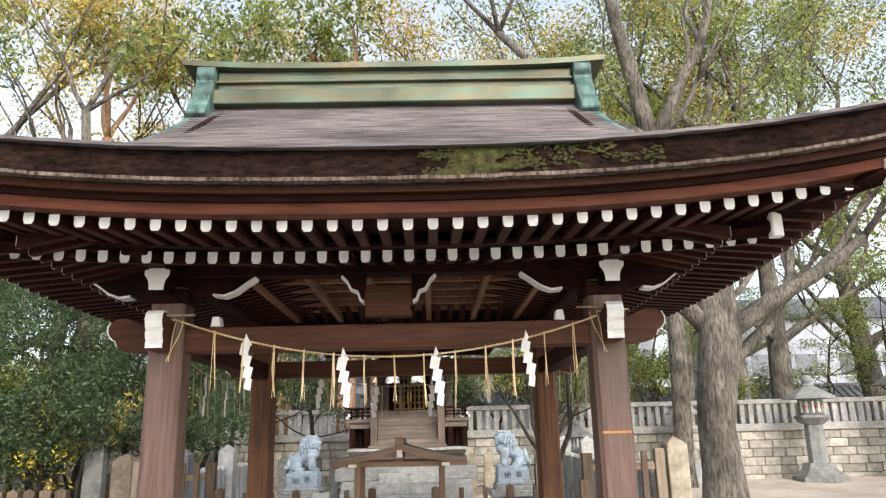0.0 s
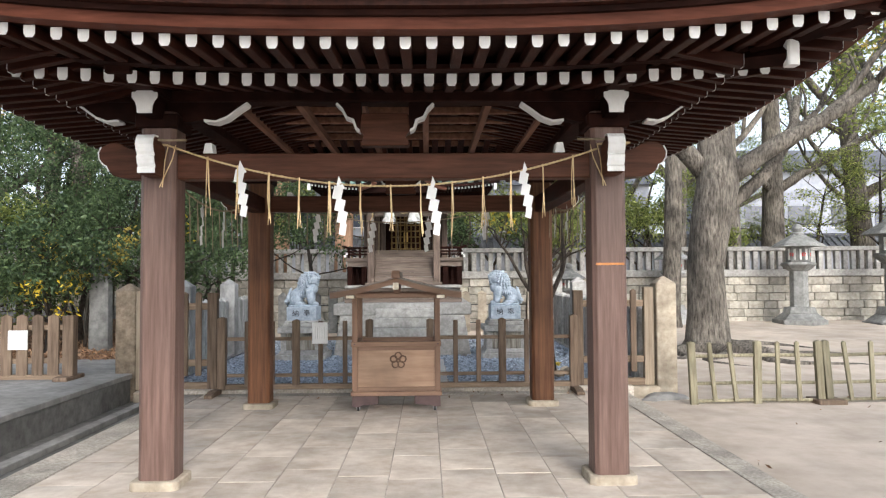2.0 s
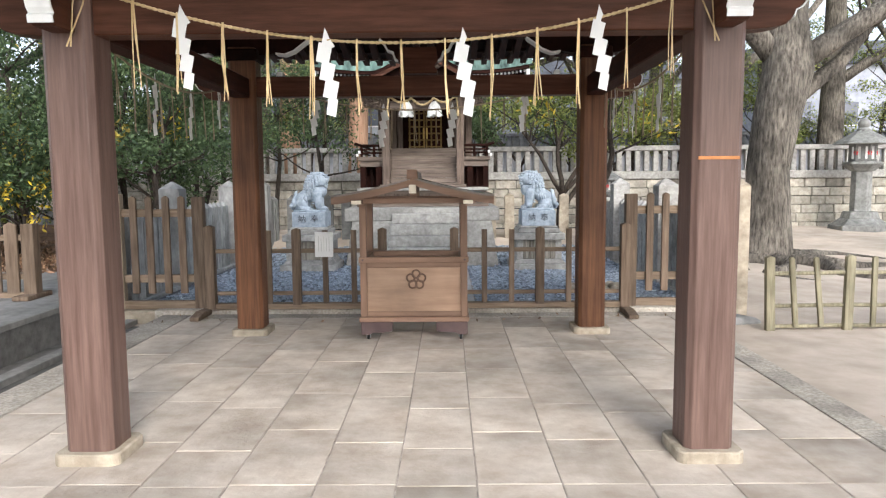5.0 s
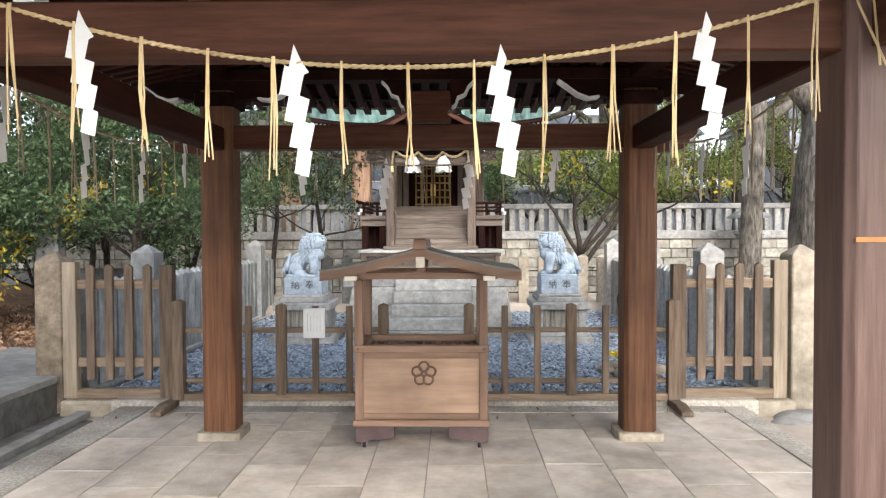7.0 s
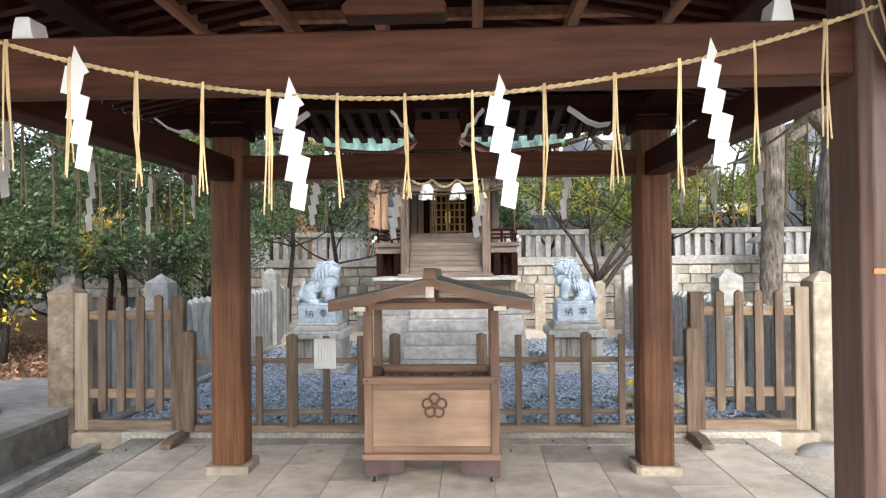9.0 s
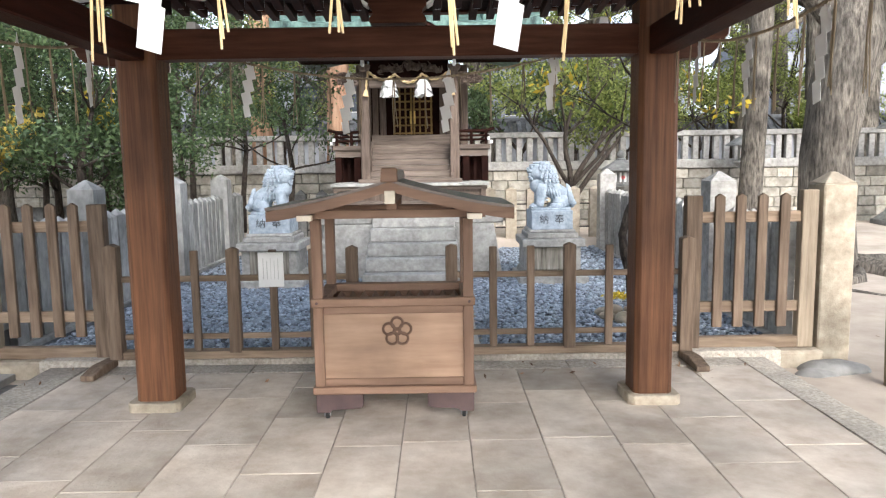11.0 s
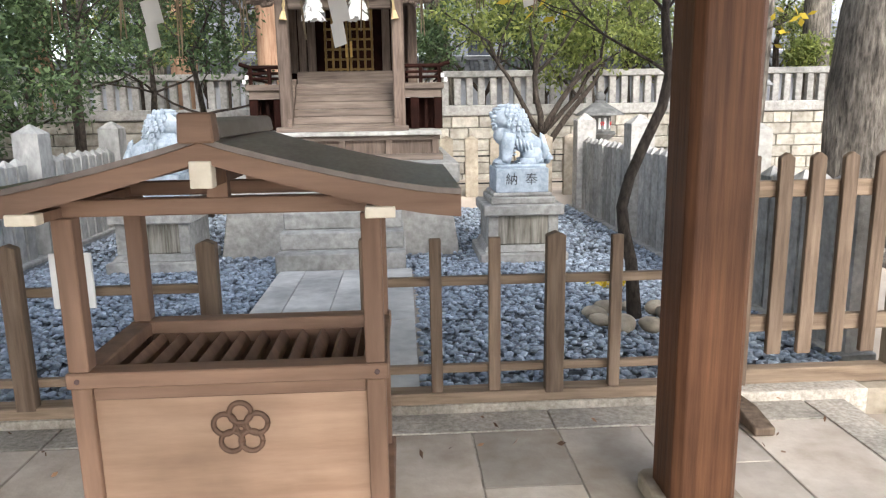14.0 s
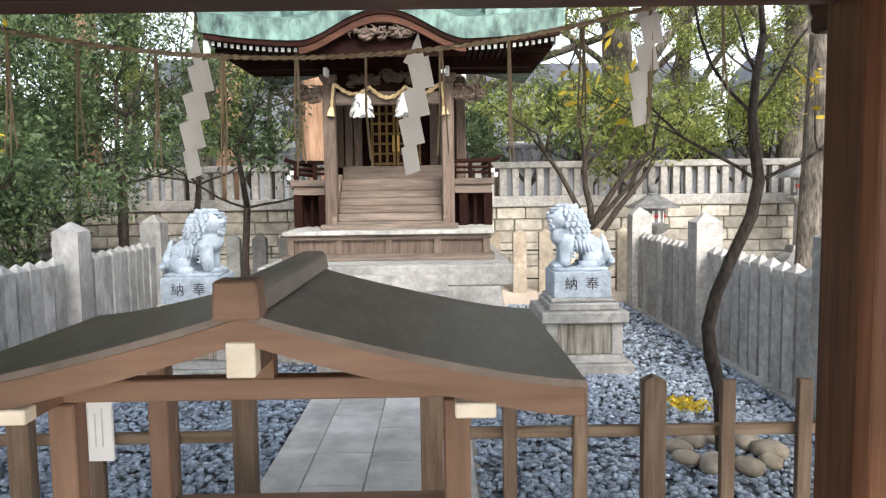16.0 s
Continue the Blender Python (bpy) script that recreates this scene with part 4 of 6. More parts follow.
# ---- stone picket fences round the yard ----


def picket_top(w, d, h, name, material, cap):
    bm = bmesh.new()
    bx(bm, -w / 2, w / 2, -d / 2, d / 2, 0, h - cap)
    bx(bm, -w / 2, w / 2, -d / 2, d / 2, h - cap, h, taper=(0.08, 0.08))
    bmesh.ops.remove_doubles(bm, verts=bm.verts[:], dist=0.0005)
    return finish(name, bm, material, 0)


def stone_fence(x, y0, y1, posts, label, material):
    f = thing("stone_fence", (x, (y0 + y1) / 2, 0), label, "fence", "stone fences of the yard")
    pm = picket_top(0.13, 0.165, 1.10, "stone_picket", material, 0.07)
    qm = picket_top(0.27, 0.27, 1.46, "stone_fence_post", material, 0.10)
    n = int((y1 - y0) / 0.205)
    for i in range(n + 1):
        y = y0 + i * 0.205
        if all(abs(y - p) > 0.22 for p in posts):
            piece("stone_picket", pm, pose(x + random.uniform(-0.006, 0.006), y, -0.02 + random.uniform(-0.012, 0.012), 0, 0, random.uniform(-1.5, 1.5)), f)
    for p in posts:
        piece("stone_fence_post", qm, Matrix.Translation((x, p, -0.04)), f)
    part("base_stone", block(x - 0.13, x + 0.13, y0 - 0.1, y1 + 0.1, -0.15, 0.03), material, f, bevel=0.01)
    return f


stone_fence(3.20, 10.5, 17.4, (11.95, 14.5, 16.95), "pale stone picket fence with pyramid tops", M_STONE)
stone_fence(-3.45, 10.5, 17.5, (11.9, 14.36, 16.5), "grey weathered stone picket fence with pyramid tops", M_STONE_GREY)
back = thing("back_fence", (0, 17.6, 0), "dark grey upright stone pickets behind the shrine", "fence")
bk_me = picket_top(0.20, 0.13, 1.12, "stone_picket", M_STONE_DARK, 0.09)
bk_me2 = picket_top(0.20, 0.13, 1.12, "stone_picket", M_STONE_WARM, 0.05)
for i in range(17):
    x = -3.1 + i * 0.39
    piece("stone_picket", bk_me if x < 0 else bk_me2, Matrix.Translation((x, 17.6, -0.02)), back)
for z in (0.35, 0.78):
    bm = bmesh.new()
    tube(bm, [(-3.2, 17.6, z), (3.15, 17.6, z)], 0.012, 6)
    part("rod", bm, M_INK, back)

# ---- guardian lions ----


def pedestal(cx, label):
    p = thing("lion_pedestal", (cx, 13.72, 0), label, "pedestal", "pedestals of the lions")
    y = 13.72
    def tier(name, hw, z0, z1, m, hd=None, taper=(1, 1), bv=0.012):
        hd = hd or hw
        return part(name, block(cx - hw, cx + hw, y - hd, y + hd, z0, z1, taper=taper), m, p, bevel=bv)
    tier("foot_slab", 0.44, -0.02, 0.10, M_STONE)
    tier("base", 0.40, 0.10, 0.17, M_STONE, taper=(0.9, 0.9))
    tier("shaft", 0.335, 0.17, 0.47, M_STREAK)
    for sx in (-1, 1):
        part("corner_strip", block(cx + sx * 0.30 - 0.05, cx + sx * 0.30 + 0.05, y - 0.352, y - 0.30, 0.17, 0.47), M_STONE, p, bevel=0.006)
        part("corner_strip", block(cx + sx * 0.326 - 0.026, cx + sx * 0.326 + 0.026, y - 0.299, y + 0.35, 0.17, 0.47), M_STONE, p, bevel=0.006)
    tier("cap_slab", 0.40, 0.47, 0.575, M_STONE)
    tier("step_slab", 0.325, 0.575, 0.645, M_STONE)
    tier("step_slab", 0.295, 0.645, 0.685, M_STONE)
    tier("name_block", 0.264, 0.685, 0.925, M_LION, bv=0.008)
    # carved characters, cut as dark strokes
    for ch, dx in (("納", -0.105), ("奉", 0.09)):
        cu = bpy.data.curves.new("letter", "FONT")
        cu.body, cu.size, cu.align_x, cu.align_y, cu.extrude = ch, 0.125, "CENTER", "CENTER", 0.001
        cu.materials.append(M_INK)
        ob = new("letter", cu)
        child(ob, p)
        ob.matrix_basis = pose(cx + dx, y - 0.2665, 0.81, 90, 0, 0)
    return p


pedestal(1.683, "tiered pale stone pedestal with carved characters")
pedestal(-1.93, "tiered pale stone pedestal with carved characters")


def lion(cx, s, label):
    """A seated guardian lion; s = -1 has its head towards -x."""
    y = 13.70
    bm = bmesh.new()
    def B(dx, dy, z, r, sc=(1, 1, 1), sub=2):
        ball(bm, (cx + s * dx, y + dy, z), r, sub, sc)
    z0 = 0.925
    bx(bm, cx - 0.25, cx + 0.25, y - 0.17, y + 0.17, z0, z0 + 0.03)
    def T(pts, rad, n=10):
        tube(bm, [(cx + s * a, y + b, z0 + c) for a, b, c in pts], rad, n)
    # haunch, body, chest
    T([(-0.17, 0, 0.10), (-0.13, 0, 0.20), (-0.03, 0, 0.27), (0.07, 0, 0.34), (0.12, 0, 0.40)], [0.08, 0.12, 0.115, 0.13, 0.12], 14)
    B(0.15, 0, z0 + 0.32, 0.115, (0.95, 1.0, 0.9), 3)
    for k in range(5):
        u = k / 4
        T([(-0.13 + 0.15 * u, -0.10 - 0.012 * (1 - u), 0.11 + 0.06 * u), (-0.115 + 0.155 * u, -0.122, 0.19 + 0.06 * u), (-0.10 + 0.15 * u, -0.10, 0.27 + 0.05 * u)], [0.008, 0.016, 0.008], 6)
    for d in (-0.085, 0.085):
        B(-0.13, d, z0 + 0.115, 0.10, (1.05, 0.6, 1.0))
        T([(-0.15, d * 1.15, 0.06), (-0.06, d * 1.2, 0.05), (0.0, d * 1.2, 0.045)], [0.055, 0.05, 0.04], 8)
        T([(0.10, d * 0.95, 0.34), (0.125, d, 0.22), (0.135, d * 1.05, 0.10), (0.15, d * 1.05, 0.05)], [0.08, 0.068, 0.056, 0.058], 10)
        B(0.185, d * 1.05, z0 + 0.048, 0.05, (1.25, 0.9, 0.75))
        for k in range(3):
            B(0.235, d * 1.05 + (k - 1) * 0.028, z0 + 0.045, 0.017, (1.1, 0.8, 0.9), 1)
            B(0.01, d * 1.2 + (k - 1) * 0.024, z0 + 0.04, 0.016, (1.2, 0.8, 0.8), 1)
        for k in range(5):
            B(0.068 - 0.004 * k, d * 1.25, z0 + 0.275 - k * 0.036, 0.02, (1.1, 0.6, 0.75), 1)
    # head
    B(0.14, 0, z0 + 0.49, 0.135, (1.0, 0.9, 0.95), 3)
    B(0.235, 0, z0 + 0.505, 0.07, (0.9, 1.2, 0.55))
    B(0.225, 0, z0 + 0.43, 0.062, (0.95, 1.15, 0.4))
    B(0.285, 0, z0 + 0.535, 0.026, (0.8, 1.6, 0.9), 1)
    for d in (-0.058, 0.058):
        B(0.245, d, z0 + 0.55, 0.022, (1, 1, 1), 1)
        B(0.225, d, z0 + 0.58, 0.036, (1.2, 0.9, 0.5), 1)
        B(0.09, d * 2.0, z0 + 0.585, 0.04, (0.8, 0.5, 1.1), 1)
        B(0.265, d * 0.8, z0 + 0.467, 0.014, (1, 1, 1.3), 1)
    B(0.14, 0, z0 + 0.605, 0.06, (1.4, 1.3, 0.4))
    # curled mane in scalloped rows
    rng = random.Random(11)
    for row, (zz, rr, n) in enumerate(((0.59, 0.10, 9), (0.545, 0.138, 11), (0.495, 0.155, 12), (0.44, 0.16, 12), (0.385, 0.155, 11), (0.335, 0.14, 9))):
        for k in range(n):
            a = math.radians(75 + 210 * (k + 0.5 * (row % 2)) / (n - 0.5))
            dx, dy = 0.115 - row * 0.013 + rr * math.cos(a), rr * math.sin(a) * 0.85
            B(dx, dy, z0 + zz + rng.uniform(-0.006, 0.006), rng.uniform(0.03, 0.038), (0.75, 0.75, 1.05), 2)
            B(dx + 0.022 * math.cos(a), dy + 0.022 * math.sin(a), z0 + zz - 0.024, 0.019, (1, 1, 0.9), 1)
    for k in range(7):
        B(0.255 - 0.004 * abs(k - 3), (k - 3) * 0.03, z0 + 0.385 + 0.006 * abs(k - 3), 0.024, (0.7, 0.8, 1.2), 1)
    # flame tail
    for dx, dy, zz, hh in ((-0.24, 0.0, 0.10, 0.24), (-0.255, 0.045, 0.08, 0.17), (-0.255, -0.045, 0.08, 0.17)):
        T([(dx, dy, zz), (dx - 0.012, dy, zz + hh * 0.5), (dx + 0.0, dy, zz + hh * 0.85), (dx + 0.018, dy, zz + hh)], [0.036, 0.042, 0.024, 0.004], 8)
    for k in range(9):
        a = k * 0.75
        B(-0.262 + 0.045 * math.cos(a), 0.075 * math.sin(a * 1.7), z0 + 0.08 + 0.045 * math.sin(a), 0.034, (1, 1, 1), 2)
    for v in bm.verts:
        v.co += 0.004 * noise.noise_vector(v.co * 28)
    return solo("lion_statue", bm, M_LION, label, "statue", smooth=True, group="guardian lions")


lion(1.683, -1, "bluish white stone guardian lion seated on its pedestal")
lion(-1.93, 1, "bluish white stone guardian lion seated on its pedestal")

# ---- the inner shrine ----
SX = -0.12
shrine = thing("shrine", (SX, 15.5, 0), "small weathered timber shrine with green copper roof on stone base", "shrine")
bm = bmesh.new()
bx(bm, SX - 1.22, SX + 1.22, 13.9, 17.2, -0.1, 0.72, taper=(0.9, 0.95))
part("stone_base", bm, M_STONE, shrine, bevel=0.012)
part("base_slab", block(SX - 1.22, SX + 1.22, 13.98, 17.2, 0.722, 0.93), M_STONE, shrine, "pale stone slab", bevel=0.015)
for i in range(5):
    z0, z1 = 0.02 + 0.165 * i, 0.02 + 0.165 * (i + 1)
    part("stone_step", block(-0.65 + 0.015 * i, 0.53 - 0.015 * i, 13.08 + 0.2 * i, 14.0, z0 - (0.05 if i == 0 else 0), z1), M_STONE, shrine, "pale stone step", bevel=0.012)
part("timber_sill", block(SX - 1.08, SX + 1.08, 14.5, 17.0, 0.93, 1.0), M_SHRINEX, shrine, bevel=0.006)
part("apron", block(SX - 1.02, SX + 1.02, 14.56, 16.9, 1.0, 1.20), M_SHRINE, shrine)
for i in range(5):
    x = SX - 1.0 + i * 0.5
    part("stud", block(x - 0.035, x + 0.035, 14.52, 14.565, 1.0, 1.20), M_SHRINE, shrine, bevel=0.004)
part("apron_rail", block(SX - 1.05, SX + 1.05, 14.515, 14.6, 1.15, 1.201), M_SHRINEX, shrine)
part("white_ledge", block(SX - 1.07, SX + 1.07, 14.47, 16.9, 1.202, 1.245), M_STONE, shrine, "pale weathered ledge sheet", bevel=0.006)
part("stair_foot", block(SX - 0.72, SX + 0.72, 14.72, 14.85, 1.245, 1.30), M_SHRINEX, shrine, bevel=0.006)
# wooden stairs
for i in range(6):
    part("stair", block(SX - 0.56, SX + 0.56, 14.86 + 0.085 * i, 15.42, 1.247 + 0.083 * i, 1.247 + 0.083 * (i + 1) - 0.003), M_SHRINEX, shrine, bevel=0.005)
for s in (-1, 1):
    bm = bmesh.new()
    prism(bm, [(14.83, 1.25), (14.83, 1.34), (15.40, 1.85), (15.45, 1.85), (15.45, 1.25)], "x", SX + s * 0.565, SX + s * 0.615)
    part("stair_side", bm, M_SHRINE, shrine)
    part("porch_post", block(SX + s * 0.625 - 0.065, SX + s * 0.625 + 0.065, 14.88, 15.01, 1.245, 2.80), M_SHRINE, shrine, bevel=0.012)
# veranda
part("veranda", block(SX - 1.15, SX + 1.15, 15.36, 17.0, 1.72, 1.79), M_SHRINEX, shrine, bevel=0.006)
part("veranda_beam", block(SX - 1.12, SX + 1.12, 15.40, 15.5, 1.62, 1.72), M_SHRINEX, shrine)
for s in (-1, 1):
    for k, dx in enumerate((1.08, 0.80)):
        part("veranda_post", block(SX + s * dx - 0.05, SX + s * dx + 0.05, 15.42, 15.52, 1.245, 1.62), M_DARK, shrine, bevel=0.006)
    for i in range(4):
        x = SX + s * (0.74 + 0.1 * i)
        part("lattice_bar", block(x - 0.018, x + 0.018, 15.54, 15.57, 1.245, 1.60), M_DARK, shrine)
    # recess under the veranda: its shade is in the dark wood colour
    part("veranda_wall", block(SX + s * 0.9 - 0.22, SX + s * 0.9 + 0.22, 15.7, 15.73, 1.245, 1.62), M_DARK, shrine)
    for z, r in ((1.86, 0.016), (1.92, 0.016), (1.99, 0.024)):
        bm = bmesh.new()
        out = 0.10 if z > 1.95 else 0.02
        tube(bm, [(SX + s * 0.66, 15.44, z), (SX + s * 1.1, 15.44, z), (SX + s * (1.12 + out), 15.44, z + (0.04 if z > 1.95 else 0))], r, 8)
        tube(bm, [(SX + s * 1.1, 15.42, z), (SX + s * 1.1, 16.8, z)], r, 8)
        part("rail", bm, M_DARK, shrine)
    for x in (0.68, 0.88, 1.10):
        part("rail_post", block(SX + s * x - 0.022, SX + s * x + 0.022, 15.42, 15.464, 1.79, 1.98), M_DARK, shrine, bevel=0.003)
    part("rail_cap", block(SX + s * 1.175 - 0.02, SX + s * 1.175 + 0.02, 15.42, 15.465, 1.80, 1.85), M_WHITE, shrine, "white metal end cap", bevel=0.004)
    part("rail_cap", block(SX + s * 1.135 - 0.02, SX + s * 1.135 + 0.02, 15.39, 15.42, 1.85, 1.90), M_WHITE, shrine, "white metal end cap", bevel=0.004)
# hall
# hall wall behind the porch, drawn dark with the shade in its colour
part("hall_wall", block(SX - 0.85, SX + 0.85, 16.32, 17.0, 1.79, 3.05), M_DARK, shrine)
part("threshold", block(SX - 0.62, SX + 0.62, 15.9, 16.32, 1.79, 1.96), M_SHRINEX, shrine, bevel=0.006)
for s in (-1, 1):
    part("hall_post", block(SX + s * 0.80 - 0.06, SX + s * 0.80 + 0.06, 16.1, 16.22, 1.79, 3.05), M_SHRINE, shrine, bevel=0.01)
    for k in range(3):
        part("side_panel", block(SX + s * (0.42 + 0.115 * k), SX + s * (0.52 + 0.115 * k), 16.24 + 0.03 * (k % 2), 16.31, 1.96, 2.78), M_SHRINE, shrine, bevel=0.006)
    door = part("door", block(SX + min(0, s) * 0.31 + (0.004 if s > 0 else 0), SX + max(0, s) * 0.31 - (0.004 if s < 0 else 0), 16.25, 16.29, 1.97, 2.78), M_DARK, shrine, "gilded brown lattice door", bevel=0.003)
    a, b = (SX + 0.004, SX + 0.31) if s > 0 else (SX - 0.31, SX - 0.004)
    for i in range(4):
        x = a + 0.018 + (b - a - 0.036) * i / 3
        part("lattice_bar", block(x - 0.014, x + 0.014, 16.225, 16.249, 1.98, 2.77), M_GOLD, door)
    for i in range(7):
        z = 2.0 + 0.125 * i
        part("lattice_bar", block(a, b, 16.231, 16.2485, z - 0.013, z + 0.013), M_GOLD, door)
    part("fitting", block(SX + s * 0.03 - 0.014, SX + s * 0.03 + 0.014, 16.215, 16.225, 2.15, 2.35), mat("brass", (0.55, 0.38, 0.12), (0.7, 0.5, 0.2), 0.35, 9, bump=0.05, metallic=1.0), door, "brass door fitting")
part("door_head", block(SX - 0.85, SX + 0.85, 16.08, 16.3, 2.78, 2.92), M_SHRINEX, shrine, bevel=0.008)
# porch beam, carved noses, frieze
part("porch_beam", block(SX - 0.56, SX + 0.56, 14.89, 15.0, 2.58, 2.72), M_SHRINEX, shrine, bevel=0.012)
crng = random.Random(21)


def carving(cx, cz, w, h, y, n, name, rise=0.0):
    bm = bmesh.new()
    for i in range(n):
        u = crng.uniform(-1, 1)
        x = cx + u * w
        z = cz + crng.uniform(-1, 1) * h * (1 - 0.5 * abs(u)) + rise * (1 - u * u)
        a = crng.uniform(0, 6.28)
        r = crng.uniform(0.02, 0.045)
        pts = [(x + r * k * 0.45 * math.cos(a + k * 0.8), y - crng.uniform(0.0, 0.05), z + r * k * 0.3 * math.sin(a + k * 0.8)) for k in range(6)]
        tube(bm, pts, [r * 0.5, r * 0.6, r * 0.55, r * 0.45, r * 0.3, r * 0.1], 6)
    return tagged(part(name, bm, M_SHRINE, shrine, "pierced carved timber frieze", smooth=True), kind="stuff")


for s in (-1, 1):
    carving(SX + s * 0.84, 2.70, 0.15, 0.085, 14.93, 34, "carved_nose")
    part("nose_block", block(SX + s * 0.83 - 0.14, SX + s * 0.83 + 0.14, 14.90, 14.99, 2.63, 2.77), M_SHRINE, shrine, bevel=0.03)
    bm = bmesh.new()
    x = SX + s * 0.625
    prism(bm, [(x - 0.05, 2.80), (x + 0.05, 2.80), (x + 0.09, 2.86), (x + 0.09, 2.9), (x - 0.09, 2.9), (x - 0.09, 2.86)], "y", 14.85, 15.05)
    part("bearing_block", bm, M_SHRINE, shrine, bevel=0.005)
    part("white_bracket", block(x - 0.022, x + 0.022, 14.70, 14.84, 2.86, 2.95), M_WHITE, shrine, "white bracket end", bevel=0.01)
carving(SX, 2.82, 0.42, 0.05, 14.95, 70, "frieze", 0.05)
part("frieze_board", block(SX - 0.55, SX + 0.55, 14.96, 14.985, 2.72, 2.96), M_DARK, shrine)
part("porch_purlin", block(SX - 1.5, SX + 1.5, 14.88, 15.0, 2.96, 3.06), M_DARK, shrine)
carving(SX, 3.20, 0.28, 0.05, 14.28, 46, "gable_carving")


def kara(x):
    """Height of the undulating eave above its ends, x from the middle."""
    u = abs(x)
    if u > 0.78:
        return 0.0 + 0.09 * ((u - 0.78) / 0.95) ** 2
    k = 0.5 + 0.5 * math.cos(math.pi * u / 0.78)
    return 0.30 * k ** 0.8


def eave_strip(name, lo, hi, y0, y1, material, half, back_rise=0.0, label=""):
    bm = bmesh.new()
    rings = []
    for i in range(49):
        x = -half + 2 * half * i / 48
        k = kara(x)
        rings.append([bm.verts.new(v) for v in ((SX + x, y0, lo + k), (SX + x, y0, hi + k), (SX + x, y1, hi + k * (1 if not back_rise else 0.9) + back_rise), (SX + x, y1, lo + k + back_rise))])
    for a, b in zip(rings, rings[1:]):
        for j in range(4):
            bm.faces.new((a[j], a[(j + 1) % 4], b[(j + 1) % 4], b[j]))
    bm.faces.new(rings[0])
    bm.faces.new(rings[-1][::-1])
    part(name, bm, material, shrine, label, smooth=False)


eave_strip("eave_edge", 3.12, 3.32, 14.18, 14.4, M_COPPER, 1.74, label="green copper eave with an undulating gable")
eave_strip("eave_trim", 3.07, 3.122, 14.2, 14.4, M_DARK, 1.70)
eave_strip("roof_porch", 3.30, 3.325, 14.185, 15.4, M_COPPER, 1.74, 0.35, "green copper porch roof")
# barge board under the undulating gable
bm = bmesh.new()
kx = [-0.80 + 1.6 * i / 24 for i in range(25)]
prism(bm, [(SX + x, 3.0 + kara(x) * 0.98) for x in kx] + [(SX + x, 3.085 + kara(x)) for x in kx[::-1]], "y", 14.22, 14.27)
part("gable_board", bm, M_WOODX, shrine)
# gable recess drawn as a dark board that holds its shade
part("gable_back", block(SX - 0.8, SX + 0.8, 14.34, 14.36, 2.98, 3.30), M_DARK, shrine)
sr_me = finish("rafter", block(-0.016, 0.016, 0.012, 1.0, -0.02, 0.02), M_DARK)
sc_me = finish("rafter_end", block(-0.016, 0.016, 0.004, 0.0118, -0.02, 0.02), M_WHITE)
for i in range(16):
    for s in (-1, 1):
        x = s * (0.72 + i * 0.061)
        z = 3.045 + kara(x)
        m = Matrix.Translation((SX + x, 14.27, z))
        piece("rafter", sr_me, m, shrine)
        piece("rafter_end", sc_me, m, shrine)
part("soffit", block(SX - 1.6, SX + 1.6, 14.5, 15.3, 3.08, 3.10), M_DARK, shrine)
for s in (-1, 1):
    part("hip_end", block(SX + s * 1.69 - 0.025, SX + s * 1.69 + 0.025, 14.24, 14.3, 3.02, 3.14), M_WHITE, shrine, "white hip rafter end")
    for i in range(16):
        m = pose(SX + s * 1.66, 14.4 + 0.1 * i, 3.07, 0, 0, 90 * s)
        piece("rafter", sr_me, m, shrine)
    bm = bmesh.new()
    prism(bm, [(SX + s * 1.0, 3.30), (SX + s * 1.72, 3.14), (SX + s * 1.74, 3.33), (SX + s * 1.0, 3.6)], "y", 14.4, 17.4)
    part("roof_side", bm, M_COPPER, shrine)
# main roof above
bm = bmesh.new()
rings = []
for i in range(13):
    s = i / 12
    y, z = 15.3 + 1.0 * s, 3.62 + 1.15 * (0.55 * s + 0.45 * s * s)
    rings.append([bm.verts.new((SX + d, yy, z)) for d, yy in ((-1.6 + 0.25 * s, y), (1.6 - 0.25 * s, y))])
for i in range(13):
    s = 1 - i / 12
    y, z = 17.3 - 1.0 * s, 3.62 + 1.15 * (0.55 * s + 0.45 * s * s)
    rings.append([bm.verts.new((SX + d, y, z)) for d in (-1.6 + 0.25 * s, 1.6 - 0.25 * s)])
for a, b in zip(rings, rings[1:]):
    bm.faces.new((a[0], a[1], b[1], b[0]))
bm.faces.new([r[0] for r in rings])
bm.faces.new([r[1] for r in rings][::-1])
bm.faces.new((rings[0][0], rings[0][1], rings[-1][1], rings[-1][0]))
part("roof_main", bm, M_COPPER, shrine, "green copper main roof")
part("roof_ridge", block(SX - 1.4, SX + 1.4, 16.15, 16.45, 4.70, 4.95), M_COPPER, shrine, bevel=0.02)
# shrine rope with two paper bundles
srope = thing("straw_rope", (SX, 14.84, 2.6), "thick straw rope with two white paper bundles on the shrine", "rope")
bm = bmesh.new()
ctrl = []
for i in range(121):
    u = i / 120
    x = -0.56 + 1.12 * u
    z = 2.76 - 0.10 * abs(math.sin(u * math.pi * 3)) - 0.0 + 0.03 * math.cos(u * math.pi * 2)
    ctrl.append((SX + x, 14.84, z))
ctrl = [(SX - 0.59, 14.84, 2.50), (SX - 0.585, 14.84, 2.60), (SX - 0.575, 14.84, 2.68)] + ctrl + [(SX + 0.575, 14.84, 2.68), (SX + 0.585, 14.84, 2.60), (SX + 0.59, 14.84, 2.50)]
twist(bm, ctrl, 0.02)
part("rope", bm, M_STRAW, srope, smooth=True)
